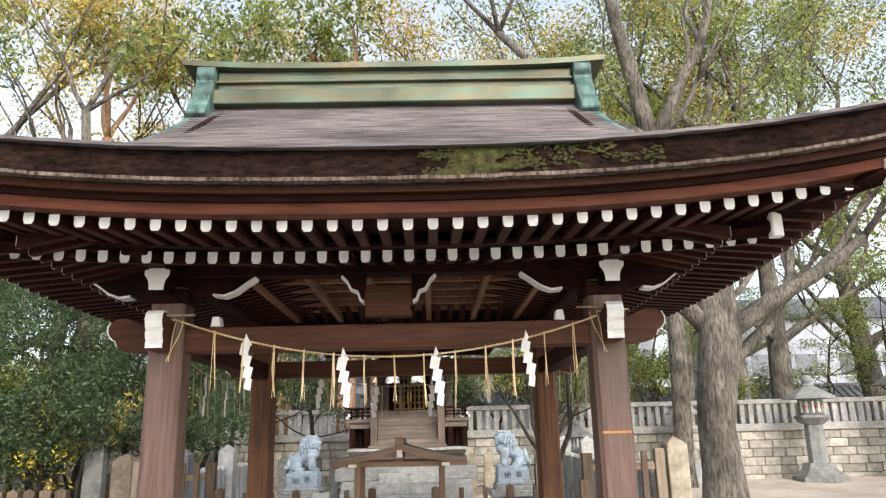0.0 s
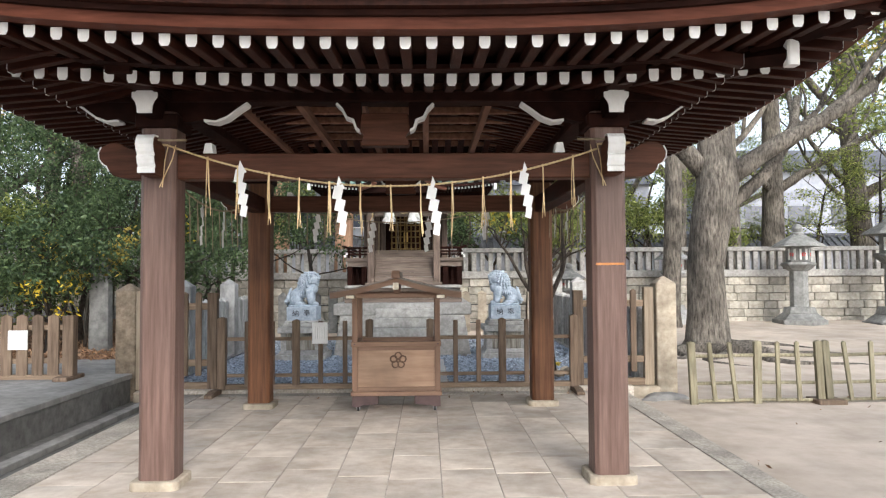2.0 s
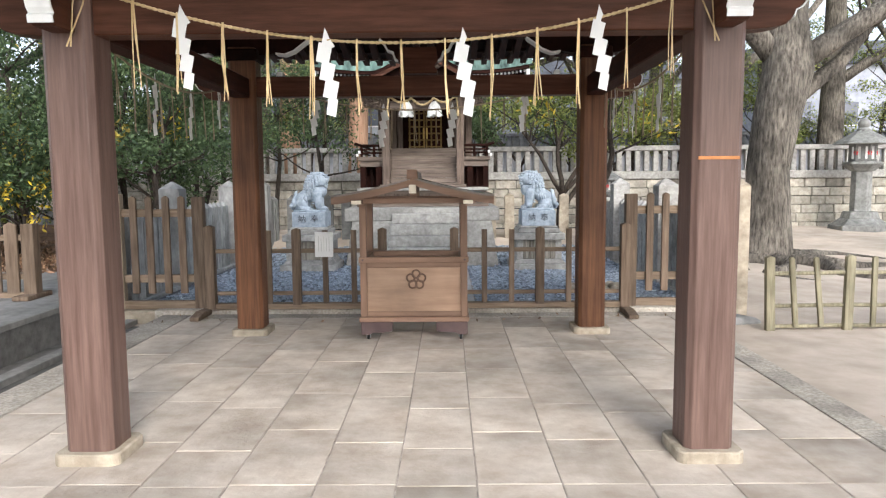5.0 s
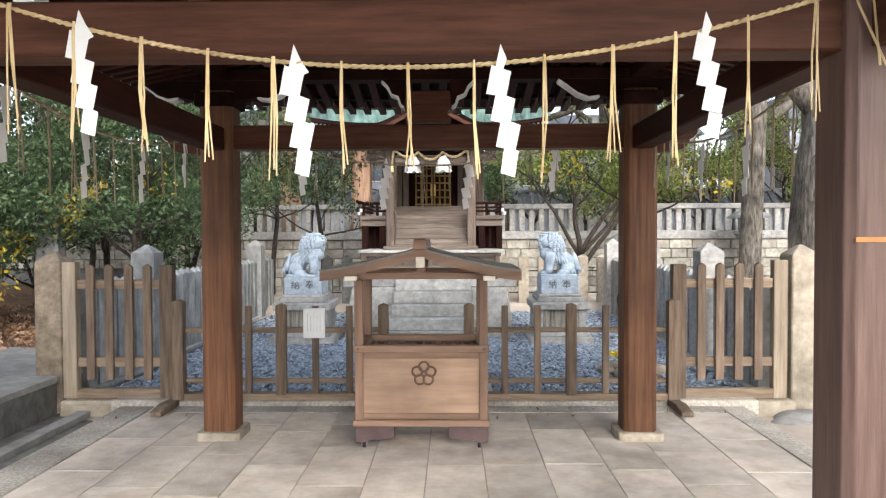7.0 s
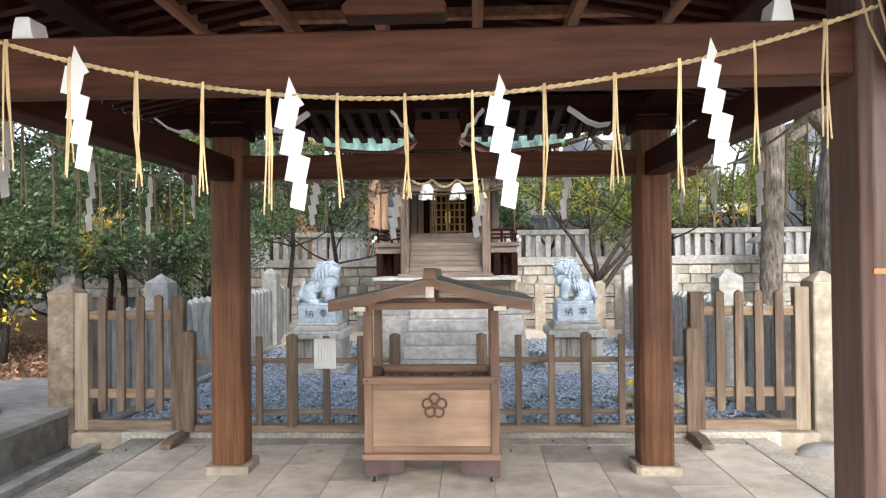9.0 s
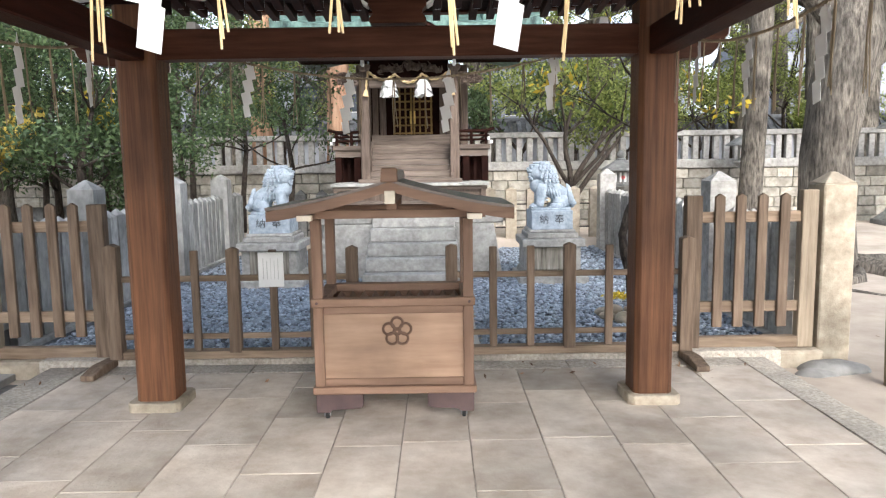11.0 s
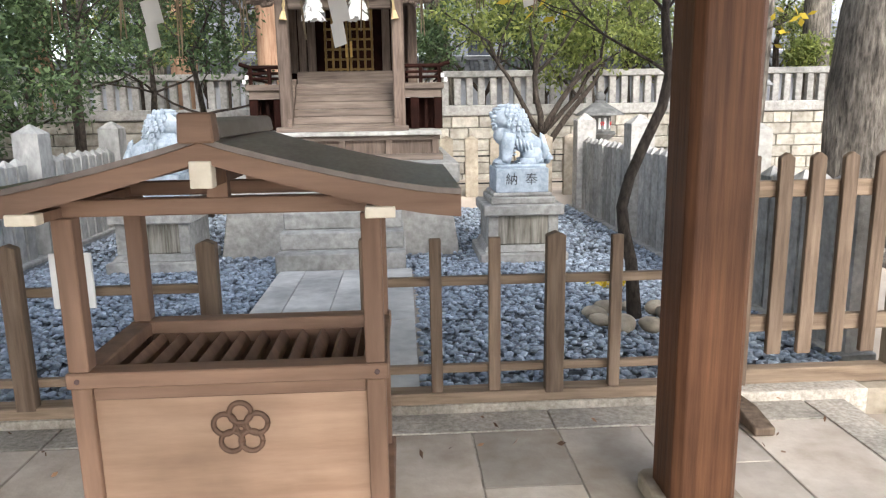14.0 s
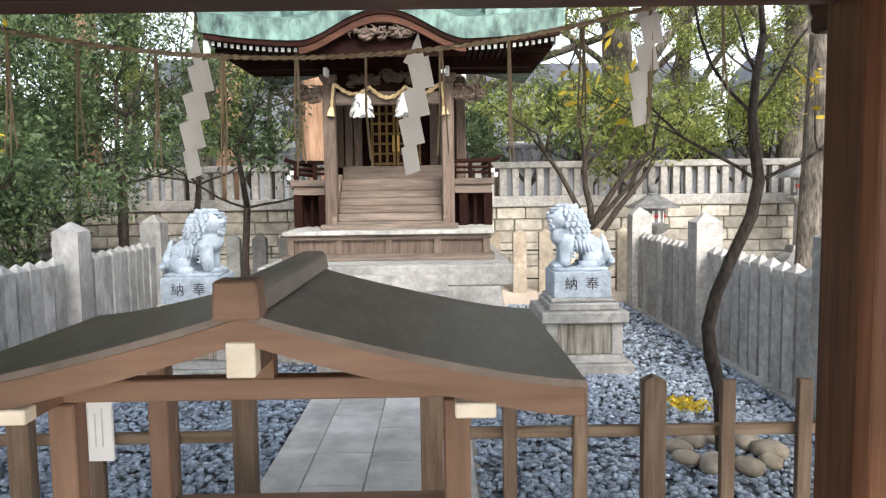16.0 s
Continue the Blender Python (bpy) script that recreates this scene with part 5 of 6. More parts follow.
for s in (-1, 1):
    bm = bmesh.new()
    tube(bm, [(SX + s * 0.59, 14.84, 2.53), (SX + s * 0.60, 14.84, 2.44)], [0.02, 0.045], 8)
    part("tassel", bm, M_STRAW, srope)
    bm = bmesh.new()
    x = SX - 0.035 + s * 0.235
    rr = random.Random(40 + s)
    for i in range(130):
        a, h = rr.uniform(0, 6.28), rr.uniform(0, 1)
        r = 0.055 + 0.06 * h ** 0.6
        c = Vector((x + r * math.cos(a), 14.82 + r * math.sin(a) * 0.8, 2.66 - 0.22 * h))
        d = Vector((math.cos(a) * 0.022, math.sin(a) * 0.02, -0.03))
        t = Vector((-math.sin(a) * 0.024, math.cos(a) * 0.024, rr.uniform(-0.01, 0.01)))
        bm.faces.new([bm.verts.new(c + q) for q in (-t - d, t - d, t + d, -t + d)])
    ball(bm, (x, 14.82, 2.53), 0.055, 2, (1, 0.8, 1.5))
    part("paper_tassel", bm, M_PAPER, srope, "tassel of cut white paper")

shrine.matrix_basis = Matrix.Translation((-0.17, 15.5, 0)) @ Matrix.Diagonal((1.045, 1, 1.025, 1))
srope.matrix_basis = Matrix.Translation((-0.17, 14.84, 2.68)) @ Matrix.Diagonal((1.045, 1, 1, 1))

# ---- retaining wall with stone railing ----
M_WALL = mat("mixed wall stone", (0.27, 0.245, 0.20), (0.48, 0.45, 0.39), 0.9, 9, bump=0.45, rand=0.22, stain=0.35, stain_size=2.5)
wall_back = thing("wall_back", (2, 19.95, 0), "retaining wall of squared stones with a stone picket railing", "wall", kind="structure")
part("core", block(-16, 20, 19.93, 20.2, -0.3, 1.375), M_STONE_DARK, wall_back)
part("coping", block(-16, 20, 19.74, 20.16, 1.38, 1.575), M_STONE, wall_back, "pale stone coping", bevel=0.02)
part("top_rail", block(-16, 20, 19.82, 20.02, 2.075, 2.195), M_STONE, wall_back, "pale stone top rail", bevel=0.015)
bal_me = finish("stone_picket", block(-0.062, 0.062, -0.055, 0.055, 1.575, 2.077), M_STONE, 0.008)
for i in range(118):
    piece("stone_picket", bal_me, Matrix.Translation((-11.5 + i * 0.225, 19.92, 0)), wall_back)

# far boundary wall with a tiled cap, and houses behind
far = thing("wall_far", (0, 27, 1.3), "pale boundary wall with a dark tiled cap", "wall", kind="structure")
part("body", block(-40, 45, 27, 27.3, 1.2, 2.45), M_PLASTER, far)
bm = bmesh.new()
prism(bm, [(26.6, 2.43), (27.15, 2.85), (27.7, 2.43)], "x", -40, 45)
part("tile_cap", bm, M_ROOFTILE, far)
tl_me = finish("tile", block(-0.07, 0.07, -0.34, 0.3, -0.03, 0.03), M_ROOFTILE, 0.02)
for i in range(150):
    piece("tile", tl_me, pose(-18 + 0.27 * i, 26.86, 2.665, 37, 0, 0), far)
bm = bmesh.new()
tube(bm, [(-40, 27.15, 2.88), (45, 27.15, 2.88)], 0.09, 8)
part("ridge_tile", bm, M_ROOFTILE, far)


def house(x0, x1, y, h, roof, label, wallm):
    hs = thing("house", ((x0 + x1) / 2, y + 4, 0), label, "house")
    part("wall", block(x0, x1, y, y + 8, 0.0, h), wallm, hs)
    part("roof", block(x0 - 0.4, x1 + 0.4, y - 0.4, y + 8.4, h, h + roof, taper=(0.9, 0.6)), M_ROOFTILE, hs)
    n = int((x1 - x0) / 2.6)
    for k in range(n):
        for z in (1.6, 4.2):
            if z + 1.3 < h:
                xx = x0 + 1.0 + k * 2.6
                w = part("window", block(xx, xx + 1.3, y - 0.03, y + 0.05, z, z + 1.25), M_GLASSDARK, hs)
                part("frame", block(xx - 0.06, xx + 1.36, y - 0.06, y - 0.031, z - 0.06, z), M_WHITE, w)


house(-13, -1, 40, 6.5, 1.6, "pale two-storey house behind the boundary wall", M_PLASTER)
house(3, 14, 44, 7.0, 1.4, "pale two-storey house behind the boundary wall", M_PLASTER)
house(18, 32, 42, 7.5, 1.5, "pale two-storey house behind the boundary wall", M_PLASTER)

# ---- stone lanterns ----


def stone_lantern(x, y, z, s, material, label, red=True):
    L = thing("stone_lantern", (x, y, z), label, "lantern", "stone lanterns")
    def hexa(r0, r1, a, b, name, n=6, m=material, bv=0.01):
        bm = bmesh.new()
        vs = []
        for r, h in ((r0, a), (r1, b)):
            vs.append([bm.verts.new((x + s * r * math.cos(2 * math.pi * (k + 0.5) / n), y + s * r * math.sin(2 * math.pi * (k + 0.5) / n), z + s * h)) for k in range(n)])
        for k in range(n):
            bm.faces.new((vs[0][k], vs[0][(k + 1) % n], vs[1][(k + 1) % n], vs[1][k]))
        bm.faces.new(vs[0][::-1])
        bm.faces.new(vs[1])
        return part(name, bm, m, L, bevel=bv * s)
    if z > 0.2:
        part("plinth", block(x - 0.45, x + 0.45, y - 0.45, y + 0.45, -0.05, z - 0.03), material, L, bevel=0.015)
    hexa(0.66, 0.66, -0.05, 0.10, "foot")
    hexa(0.62, 0.42, 0.10, 0.26, "base")
    hexa(0.42, 0.36, 0.26, 0.42, "base")
    hexa(0.23, 0.22, 0.42, 1.36, "shaft")
    hexa(0.26, 0.44, 1.36, 1.52, "platform")
    hexa(0.44, 0.40, 1.52, 1.58, "platform")
    hexa(0.30, 0.30, 1.58, 1.98, "fire_box")
    hexa(0.66, 0.58, 1.98, 2.05, "roof")
    hexa(0.58, 0.16, 2.05, 2.30, "roof")
    bm = bmesh.new()
    ball(bm, (x, y, z + 2.45 * s), 0.135 * s, 2, (1, 1, 1.0))
    tube(bm, [(x, y, z + 2.28 * s), (x, y, z + 2.36 * s)], [0.17 * s, 0.12 * s], 10)
    part("finial", bm, material, L, smooth=True)
    for k in (0, 1, 2):
        a = math.radians(-90 + 60 * (k - 1))
        c = Vector((x + s * 0.264 * math.cos(a), y + s * 0.264 * math.sin(a), z + 1.78 * s))
        nrm = Vector((math.cos(a), math.sin(a), 0))
        t = Vector((-nrm.y, nrm.x, 0))
        bm = bmesh.new()
        up = Vector((0, 0, 1))
        q = [c + t * a_ * 0.10 * s + up * b_ * 0.14 * s for a_, b_ in ((-1, -1), (1, -1), (1, 1), (-1, 1))]
        v1, v2 = [bm.verts.new(p) for p in q], [bm.verts.new(p + nrm * 0.008) for p in q]
        bm.faces.new(v2)
        for j in range(4):
            bm.faces.new((v1[j], v1[(j + 1) % 4], v2[(j + 1) % 4], v2[j]))
        win = part("window", bm, M_PAPER, L, "white paper window")
        bm = bmesh.new()
        for j in range(5):
            b = math.pi / 2 + j * 2 * math.pi / 5
            ball(bm, c + nrm * 0.012 + (t * math.cos(b) + up * math.sin(b)) * 0.035 * s, 0.026 * s, 1, (1, 1, 1))
        part("crest", bm, M_RED, win, "red plum crest")
    return L


stone_lantern(9.8, 18.8, 0.19, 0.985, M_LANTERN, "tall grey stone lantern with white paper windows and red crests")
stone_lantern(12.2, 18.6, 0.1, 1.18, M_STONE_DARK, "tall dark stone lantern on a broad stepped base")
stone_lantern(6.7, 19.2, 0.35, 0.75, M_STONE_GREY, "grey stone lantern with red crest windows before the wall")
stone_lantern(3.8, 18.3, 0.08, 0.65, M_STONE_DARK, "mossy dark stone lantern behind the fence")
stele = solo("stone_stele", block(-5.33, -5.01, 12.75, 13.0, 0.1, 1.80, taper=(0.93, 0.9)), M_STONE_DARK, "tall narrow grey inscribed stone among the shrubs", "stone", bevel=0.03)
# wooden fence with notice on the walkway
wf = thing("wooden_fence", (-4.7, 9.5, 0.25), "brown wooden board fence standing on the concrete walkway", "fence")
pk = slat_mesh(0.13, 0.03, 0.74, point=0.03)
for i in range(12):
    piece("picket", pk, Matrix.Translation((-4.18 - i * 0.185, 9.5, 0.29)), wf)
part("end_post", block(-4.06, -3.93, 9.46, 9.58, 0.25, 1.01), M_FENCE, wf, bevel=0.006)
for z in (0.44, 0.84):
    part("rail", block(-6.3, -4.061, 9.52, 9.56, z, z + 0.06), M_FENCEX, wf)
part("foot", block(-4.08, -3.91, 9.28, 9.72, 0.252, 0.30), M_FENCE, wf, bevel=0.008)
part("sill", block(-6.3, -4.081, 9.485, 9.56, 0.252, 0.31), M_FENCEX, wf, bevel=0.005)
nt_ = thing("notice_board", (-4.56, 9.46, 0.62), "small white notice on the wooden fence", "sign")
part("board", block(-4.70, -4.47, 9.462, 9.478, 0.61, 0.84), M_PAPER, nt_, bevel=0.003)
for k in range(6):
    part("text_line", block(-4.66, -4.5, 9.4605, 9.4618, 0.65 + 0.03 * k, 0.656 + 0.03 * k), M_PENCIL, nt_)

# low leaning picket fence round the big tree
pf = thing("low_picket_fence", (5, 9.45, -0.13), "low weathered fence of leaning mossy stakes on the sand", "fence")
prng = random.Random(8)
for x0, x1, n in ((3.50, 5.05, 7), (5.16, 6.5, 6)):
    for i in range(n):
        x = x0 + (x1 - x0) * i / (n - 1)
        big = i in (0, n - 1, n // 2)
        lean = prng.uniform(-7, 3) if not big else prng.uniform(-4, 1)
        me = slat_mesh(0.085 if big else 0.05, 0.06 if big else 0.035, 0.78 if big else 0.72, M_BAMBOO, 0.02, "stake")
        piece("stake", me, pose(x, 9.42, -0.13 if big else -0.08, prng.uniform(-2, 2), lean, 0), pf)
    for z in (-0.08, 0.13, 0.46):
        bm = bmesh.new()
        tube(bm, [(x0 - 0.02, 9.45, z), ((x0 + x1) / 2, 9.45, z + 0.01), (x1 + 0.02, 9.45, z)], 0.022, 6)
        part("rail", bm, M_BAMBOO, pf)
part("foot", block(4.95, 5.3, 9.28, 9.6, -0.14, -0.06), M_FENCE, pf, bevel=0.01)

# ---- trees ----


def leaf_mesh(name, centres, radii, per, size, material, seed, flat=0.7):
    """Crown of many small separate leaves in uneven clumps."""
    rng = np.random.default_rng(seed)
    C = np.repeat(np.array(centres), per, 0)
    R = np.repeat(np.array(radii), per)
    n = len(C)
    d = rng.normal(0, 1, (n, 3))
    d /= np.linalg.norm(d, axis=1)[:, None]
    P = C + d * (R * rng.uniform(0.15, 1.0, n) ** 0.55)[:, None] * np.array([1, 1, flat])
    a = rng.normal(0, 1, (n, 3))
    a /= np.linalg.norm(a, axis=1)[:, None]
    b = np.cross(a, rng.normal(0, 1, (n, 3)))
    b /= np.linalg.norm(b, axis=1)[:, None]
    L = (size * rng.uniform(0.6, 1.25, n))[:, None]
    V = np.stack([P - a * L, P + b * L * 0.42, P + a * L, P - b * L * 0.42], 1).reshape(-1, 3)
    F = np.arange(4 * n).reshape(-1, 4)
    me = bpy.data.meshes.new(name)
    me.from_pydata(V.tolist(), [], F.tolist())
    me.materials.append(material)
    return me


def grow(bm, start, direction, length, radius, depth, rng, tips, wiggle=0.25, sides=8, up=0.15):
    pts, rad = [Vector(start)], [radius]
    d = Vector(direction).normalized()
    steps = 5
    for i in range(steps):
        d = (d + Vector((rng.uniform(-1, 1), rng.uniform(-1, 1), rng.uniform(-0.6, 0.8) + up)) * wiggle).normalized()
        pts.append(pts[-1] + d * length / steps)
        rad.append(radius * (1 - 0.5 * (i + 1) / steps))
    tube(bm, pts, rad, max(sides, 4), ripple=0.05)
    if depth == 0:
        tips.extend([pts[-1], pts[-3]])
        return
    for k in range(rng.choice((2, 3))):
        i = rng.choice((3, 4, 5))
        nd = (d + Vector((rng.uniform(-1, 1), rng.uniform(-1, 1), rng.uniform(-0.3, 0.7)))).normalized()
        grow(bm, pts[i], nd, length * rng.uniform(0.55, 0.8), rad[i] * 0.7, depth - 1, rng, tips, wiggle, sides - 2, up)


def tree(at, trunk, radii, limbs, depth, leaf, label, category="tree", seed=0, per=260, size=0.09, clump=0.55, bark=None, up=0.15, extra=(), group="", name="tree", sides=12, ripple=0.06):
    """trunk: points relative to the foot; limbs: (index on the trunk, direction, length, radius)."""
    rng = random.Random(seed)
    t = thing(name, at, label, category, group)
    o = Vector(at)
    bm = bmesh.new()
    tube(bm, [o + Vector(p) for p in trunk], radii, sides, ripple=ripple)
    tips = []
    for i, d, l, r in limbs:
        grow(bm, o + Vector(trunk[i]), d, l, r, depth, rng, tips, sides=8, up=up)
    part("trunk", bm, bark or M_TRUNK, t, smooth=True)
    tips += [o + Vector(p) for p in extra]
    if tips and per:
        cs = [(p.x, p.y, p.z) for p in tips]
        rs = [clump * rng.uniform(0.6, 1.3) for _ in cs]
        ob = new("crown", leaf_mesh("crown", cs, rs, per, size, leaf, seed + 1))
        child(ob, t)
    return t

# great camphor tree beside the platform
tree((5.6, 14.2, -0.05), [(-0.05, 0, -0.2), (0, 0, 0.25), (0.0, 0, 0.8), (-0.03, 0, 1.6), (0.08, 0, 2.5), (0.22, 0, 3.2), (0.2, 0.1, 4.2), (-0.1, 0.2, 5.6), (-0.6, 0.3, 7.4)],
     [0.62, 0.42, 0.36, 0.34, 0.37, 0.40, 0.30, 0.27, 0.24],
     [(5, (-0.7, 0.2, 0.9), 3.6, 0.2), (5, (0.85, 0.1, 0.75), 3.6, 0.2), (4, (1.0, 0.25, 0.42), 3.8, 0.15), (7, (-0.9, 0.3, 0.5), 3.0, 0.15), (8, (-0.25, 0.1, 1), 4.6, 0.2), (8, (-0.9, 0.2, 0.55), 4.4, 0.17), (8, (0.5, 0.2, 1), 4.0, 0.14)],
     2, M_LEAF, "great grey-barked camphor tree with heavy forking limbs", seed=4, per=110, size=0.07, clump=0.7, sides=20, ripple=0.05)
# surface roots
rt = thing("tree_roots", (5.8, 13.4, -0.1), "gnarled grey surface roots on the sand", "roots")
for k, (a, l) in enumerate(((-100, 1.8), (-60, 2.6), (-30, 2.2), (-140, 1.6), (10, 2.0))):
    bm = bmesh.new()
    pts, rad = [], []
    for i in range(9):
        r = 0.3 + l * i / 8
        aa = math.radians(a + 14 * math.sin(i * 0.9 + k))
        x, y = 5.6 + r * math.cos(aa), 14.2 + r * math.sin(aa)
        pts.append((x, y, gz(x, y) + 0.03 - 0.01 * i))
        rad.append(0.15 * (1 - i / 9.5) + 0.015)
    tube(bm, pts, rad, 8, 0.8, 0.12)
    part("root", bm, M_TRUNK, rt, smooth=True)

# slender young tree in the gravel, ringed by stones
tree((2.12, 11.33, 0), [(0.03, 0, -0.05), (-0.01, 0, 0.42), (-0.07, 0, 0.64), (-0.095, 0.0, 0.82), (-0.045, 0.01, 1.03), (0.06, 0.02, 1.27), (0.17, 0.03, 1.5), (0.215, 0.03, 1.72), (0.185, 0.03, 1.93), (0.165, 0.03, 2.13), (0.185, 0.03, 2.36), (0.22, 0.03, 2.6)], [0.055, 0.043, 0.042, 0.04, 0.039, 0.038, 0.037, 0.036, 0.032, 0.028, 0.024, 0.02],
     [(11, (0.0, 0.1, 1), 1.2, 0.018), (9, (-0.6, 0.1, 0.6), 1.0, 0.012), (7, (0.8, 0.0, 0.3), 0.7, 0.014), (7, (-0.75, 0.1, 0.5), 0.9, 0.012), (9, (0.6, 0.1, 0.6), 0.8, 0.012), (10, (-0.5, 0.2, 0.8), 0.8, 0.01)],
     1, M_LEAF_YELLOW, "slender dark tree with a few bright yellow leaves", seed=12, per=9, size=0.045, clump=0.25, bark=M_TRUNK_DARK, sides=9)
rrng = random.Random(6)
for k in range(9):
    a = 2 * math.pi * k / 9
    bm = bmesh.new()
    r = rrng.uniform(0.07, 0.11)
    ball(bm, (2.13 + 0.28 * math.cos(a), 11.3 + 0.24 * math.sin(a), r * 0.45), r, 2, (1.2, 0.9, 0.65), Euler((0, 0, rrng.uniform(0, 3))).to_matrix())
    for v in bm.verts:
        v.co += 0.012 * noise.noise_vector(v.co * 9)
    solo("edging_stone", bm, M_STONE_WARM, "rounded pale stone ringing the young tree", "stone", smooth=True, group="stones round the young tree")
lv = new("fallen_leaves", leaf_mesh("fallen_leaves", [(2.25, 12.3, 0.035)] * 2, [0.2, 0.2], 60, 0.035, M_LEAF_YELLOW, 9, flat=0.08))
tagged(lv, "patch of fallen yellow leaves on the gravel", "leaves", kind="stuff")

# bare-stemmed bush behind the lion
tree((2.85, 18.6, 0.05), [(0, 0, -0.1), (0, 0, 0.5), (0.02, 0, 1.0)], [0.11, 0.10, 0.09],
     [(2, (-0.3, 0, 1), 1.7, 0.06), (2, (0.7, 0, 0.9), 1.6, 0.06), (2, (0.95, 0.1, 0.7), 1.6, 0.05), (2, (-0.7, 0, 0.9), 1.8, 0.05), (1, (0.3, 0, 1), 2.2, 0.06)],
     1, M_LEAF, "many-stemmed tree with light green leaves behind the fence", seed=15, per=90, size=0.06, clump=0.45, bark=M_TRUNK_DARK)
# evergreen shrubs and young trees on the west side
spots = [(-2.35, 17.0, 0.0, 3.3), (-4.2, 17.3, 0.15, 3.8), (-5.2, 15.4, 0.2, 3.9), (-4.5, 14.0, 0.2, 3.0), (-6.6, 13.6, 0.2, 4.2), (-6.2, 16.5, 0.2, 4.4), (-7.8, 15.2, 0.2, 4.6), (-8.6, 12.6, 0.2, 4.2), (-3.8, 19.0, 0.1, 3.9), (-9.6, 16.5, 0.2, 4.8),
         (-5.9, 12.6, 0.2, 2.4), (-7.3, 12.3, 0.2, 2.6), (-6.3, 14.6, 0.2, 2.2), (-5.4, 18.4, 0.2, 4.2), (-7.4, 18.2, 0.2, 4.6), (-11.0, 13.5, 0.2, 5.0), (-4.4, 15.8, 0.2, 2.4), (-10.2, 11.8, 0.2, 4.4), (3.4, 22.4, 1.35, 4.2), (5.2, 21.2, 1.35, 3.8), (6.9, 21.8, 1.35, 4.0), (9.4, 23.2, 1.35, 3.4), (1.2, 22.6, 1.35, 4.2), (12.6, 22.8, 1.35, 3.6), (8.4, 24.2, 1.35, 4.4), (10.4, 25.0, 1.35, 4.6), (13.8, 21.6, 1.35, 4.2), (15.4, 23.0, 1.35, 4.6), (6.2, 24.6, 1.35, 4.4)]
dense = [(-8.2, 17.6, 0.2, 5.8), (-6.4, 18.8, 0.2, 5.4), (-9.8, 14.2, 0.2, 5.8), (-5.0, 19.0, 0.2, 4.8), (-11.6, 16.0, 0.2, 6.0), (-7.2, 16.8, 0.2, 5.2)]
spots += [(-3.2, 22.2, 1.35, 4.8), (-5.4, 23.4, 1.35, 5.2), (-8.0, 23.5, 1.35, 5.2), (-0.9, 23.8, 1.35, 4.6), (-6.6, 20.9, 1.35, 4.4), (-10.4, 21.5, 1.35, 5.2)]
spots = spots[:18] + dense + spots[18:]
for k, (x, y, z, h) in enumerate(spots):
    rg = random.Random(60 + k)
    tree((x, y, z), [(0, 0, -0.1), (rg.uniform(-0.08, 0.08), 0, h * 0.22), (rg.uniform(-0.15, 0.15), 0, h * 0.45), (rg.uniform(-0.2, 0.2), 0, h * 0.7)], [0.07, 0.055, 0.045, 0.03],
         ([(1, (rg.uniform(-1, 1), rg.uniform(-1, 1), 0.4), h * 0.34, 0.03), (1, (rg.uniform(-1, 1), -1, 0.3), h * 0.3, 0.03)] if h < 3 or z > 1 or x < -5 else []) + [(2, (1, rg.uniform(-1, 0.5), 0.25), h * 0.34, 0.02), (2, (-1, rg.uniform(-1, 0.5), 0.25), h * 0.34, 0.02), (2, (0, -1, 0.25), h * 0.3, 0.018), (3, (0.3, 0, 1), h * 0.3, 0.02), (3, (-0.6, 0.3, 0.6), h * 0.3, 0.016), (3, (0.7, -0.4, 0.5), h * 0.3, 0.016), (3, (0.1, -1, 0.2), h * 0.3, 0.016)],
         1, M_LEAF_DARK if k not in (7, 11) and k < 24 else M_LEAF, "dark glossy-leaved evergreen shrub tree" if k not in (7, 11) and k < 24 else "green leafy young tree near the wall", seed=70 + k, per=(150 if h < 3 or x < -5 else 120) if k not in (0, 8) else 60, size=0.042, clump=0.46 if k else 0.36, bark=M_TRUNK_DARK, up=0.02, group="evergreens beside the yard")
# golden shrub, the light it catches put into its leaf colour
tree((-5.6, 13.2, 0.2), [(0, 0, -0.1), (0.05, 0, 0.5), (0.1, 0, 1.0)], [0.03, 0.025, 0.02], [(1, (0.6, -0.3, 0.8), 0.8, 0.015), (2, (-0.5, -0.2, 0.9), 0.8, 0.014), (2, (0.4, 0.2, 1), 0.8, 0.012)],
     1, M_LEAF_GOLD, "small shrub with bright yellow leaves", seed=90, per=45, size=0.055, clump=0.28, bark=M_TRUNK_DARK)

tree((-5.6, 12.1, 0.2), [(0, 0, -0.1), (0.03, 0, 0.25), (0.06, 0, 0.5)], [0.02, 0.016, 0.012], [(1, (0.6, -0.3, 0.6), 0.5, 0.01), (2, (-0.5, -0.2, 0.7), 0.5, 0.01), (2, (0.4, 0.2, 0.8), 0.5, 0.009)],
     1, M_LEAF_YELLOW, "low shrub with golden yellow leaves", seed=91, per=10, size=0.045, clump=0.22, bark=M_TRUNK_DARK)
tree((-4.9, 14.9, 0.2), [(0, 0, -0.1), (0.05, 0, 1.4), (0.1, 0, 2.4)], [0.035, 0.03, 0.02], [(2, (0.7, -0.3, 0.5), 0.9, 0.012), (2, (0.3, -0.2, 0.6), 0.8, 0.012), (1, (0.6, -0.5, 0.4), 0.8, 0.012)],
     1, M_LEAF_YELLOW, "thin tree with orange yellow autumn leaves", seed=93, per=12, size=0.05, clump=0.28, bark=M_TRUNK_DARK)

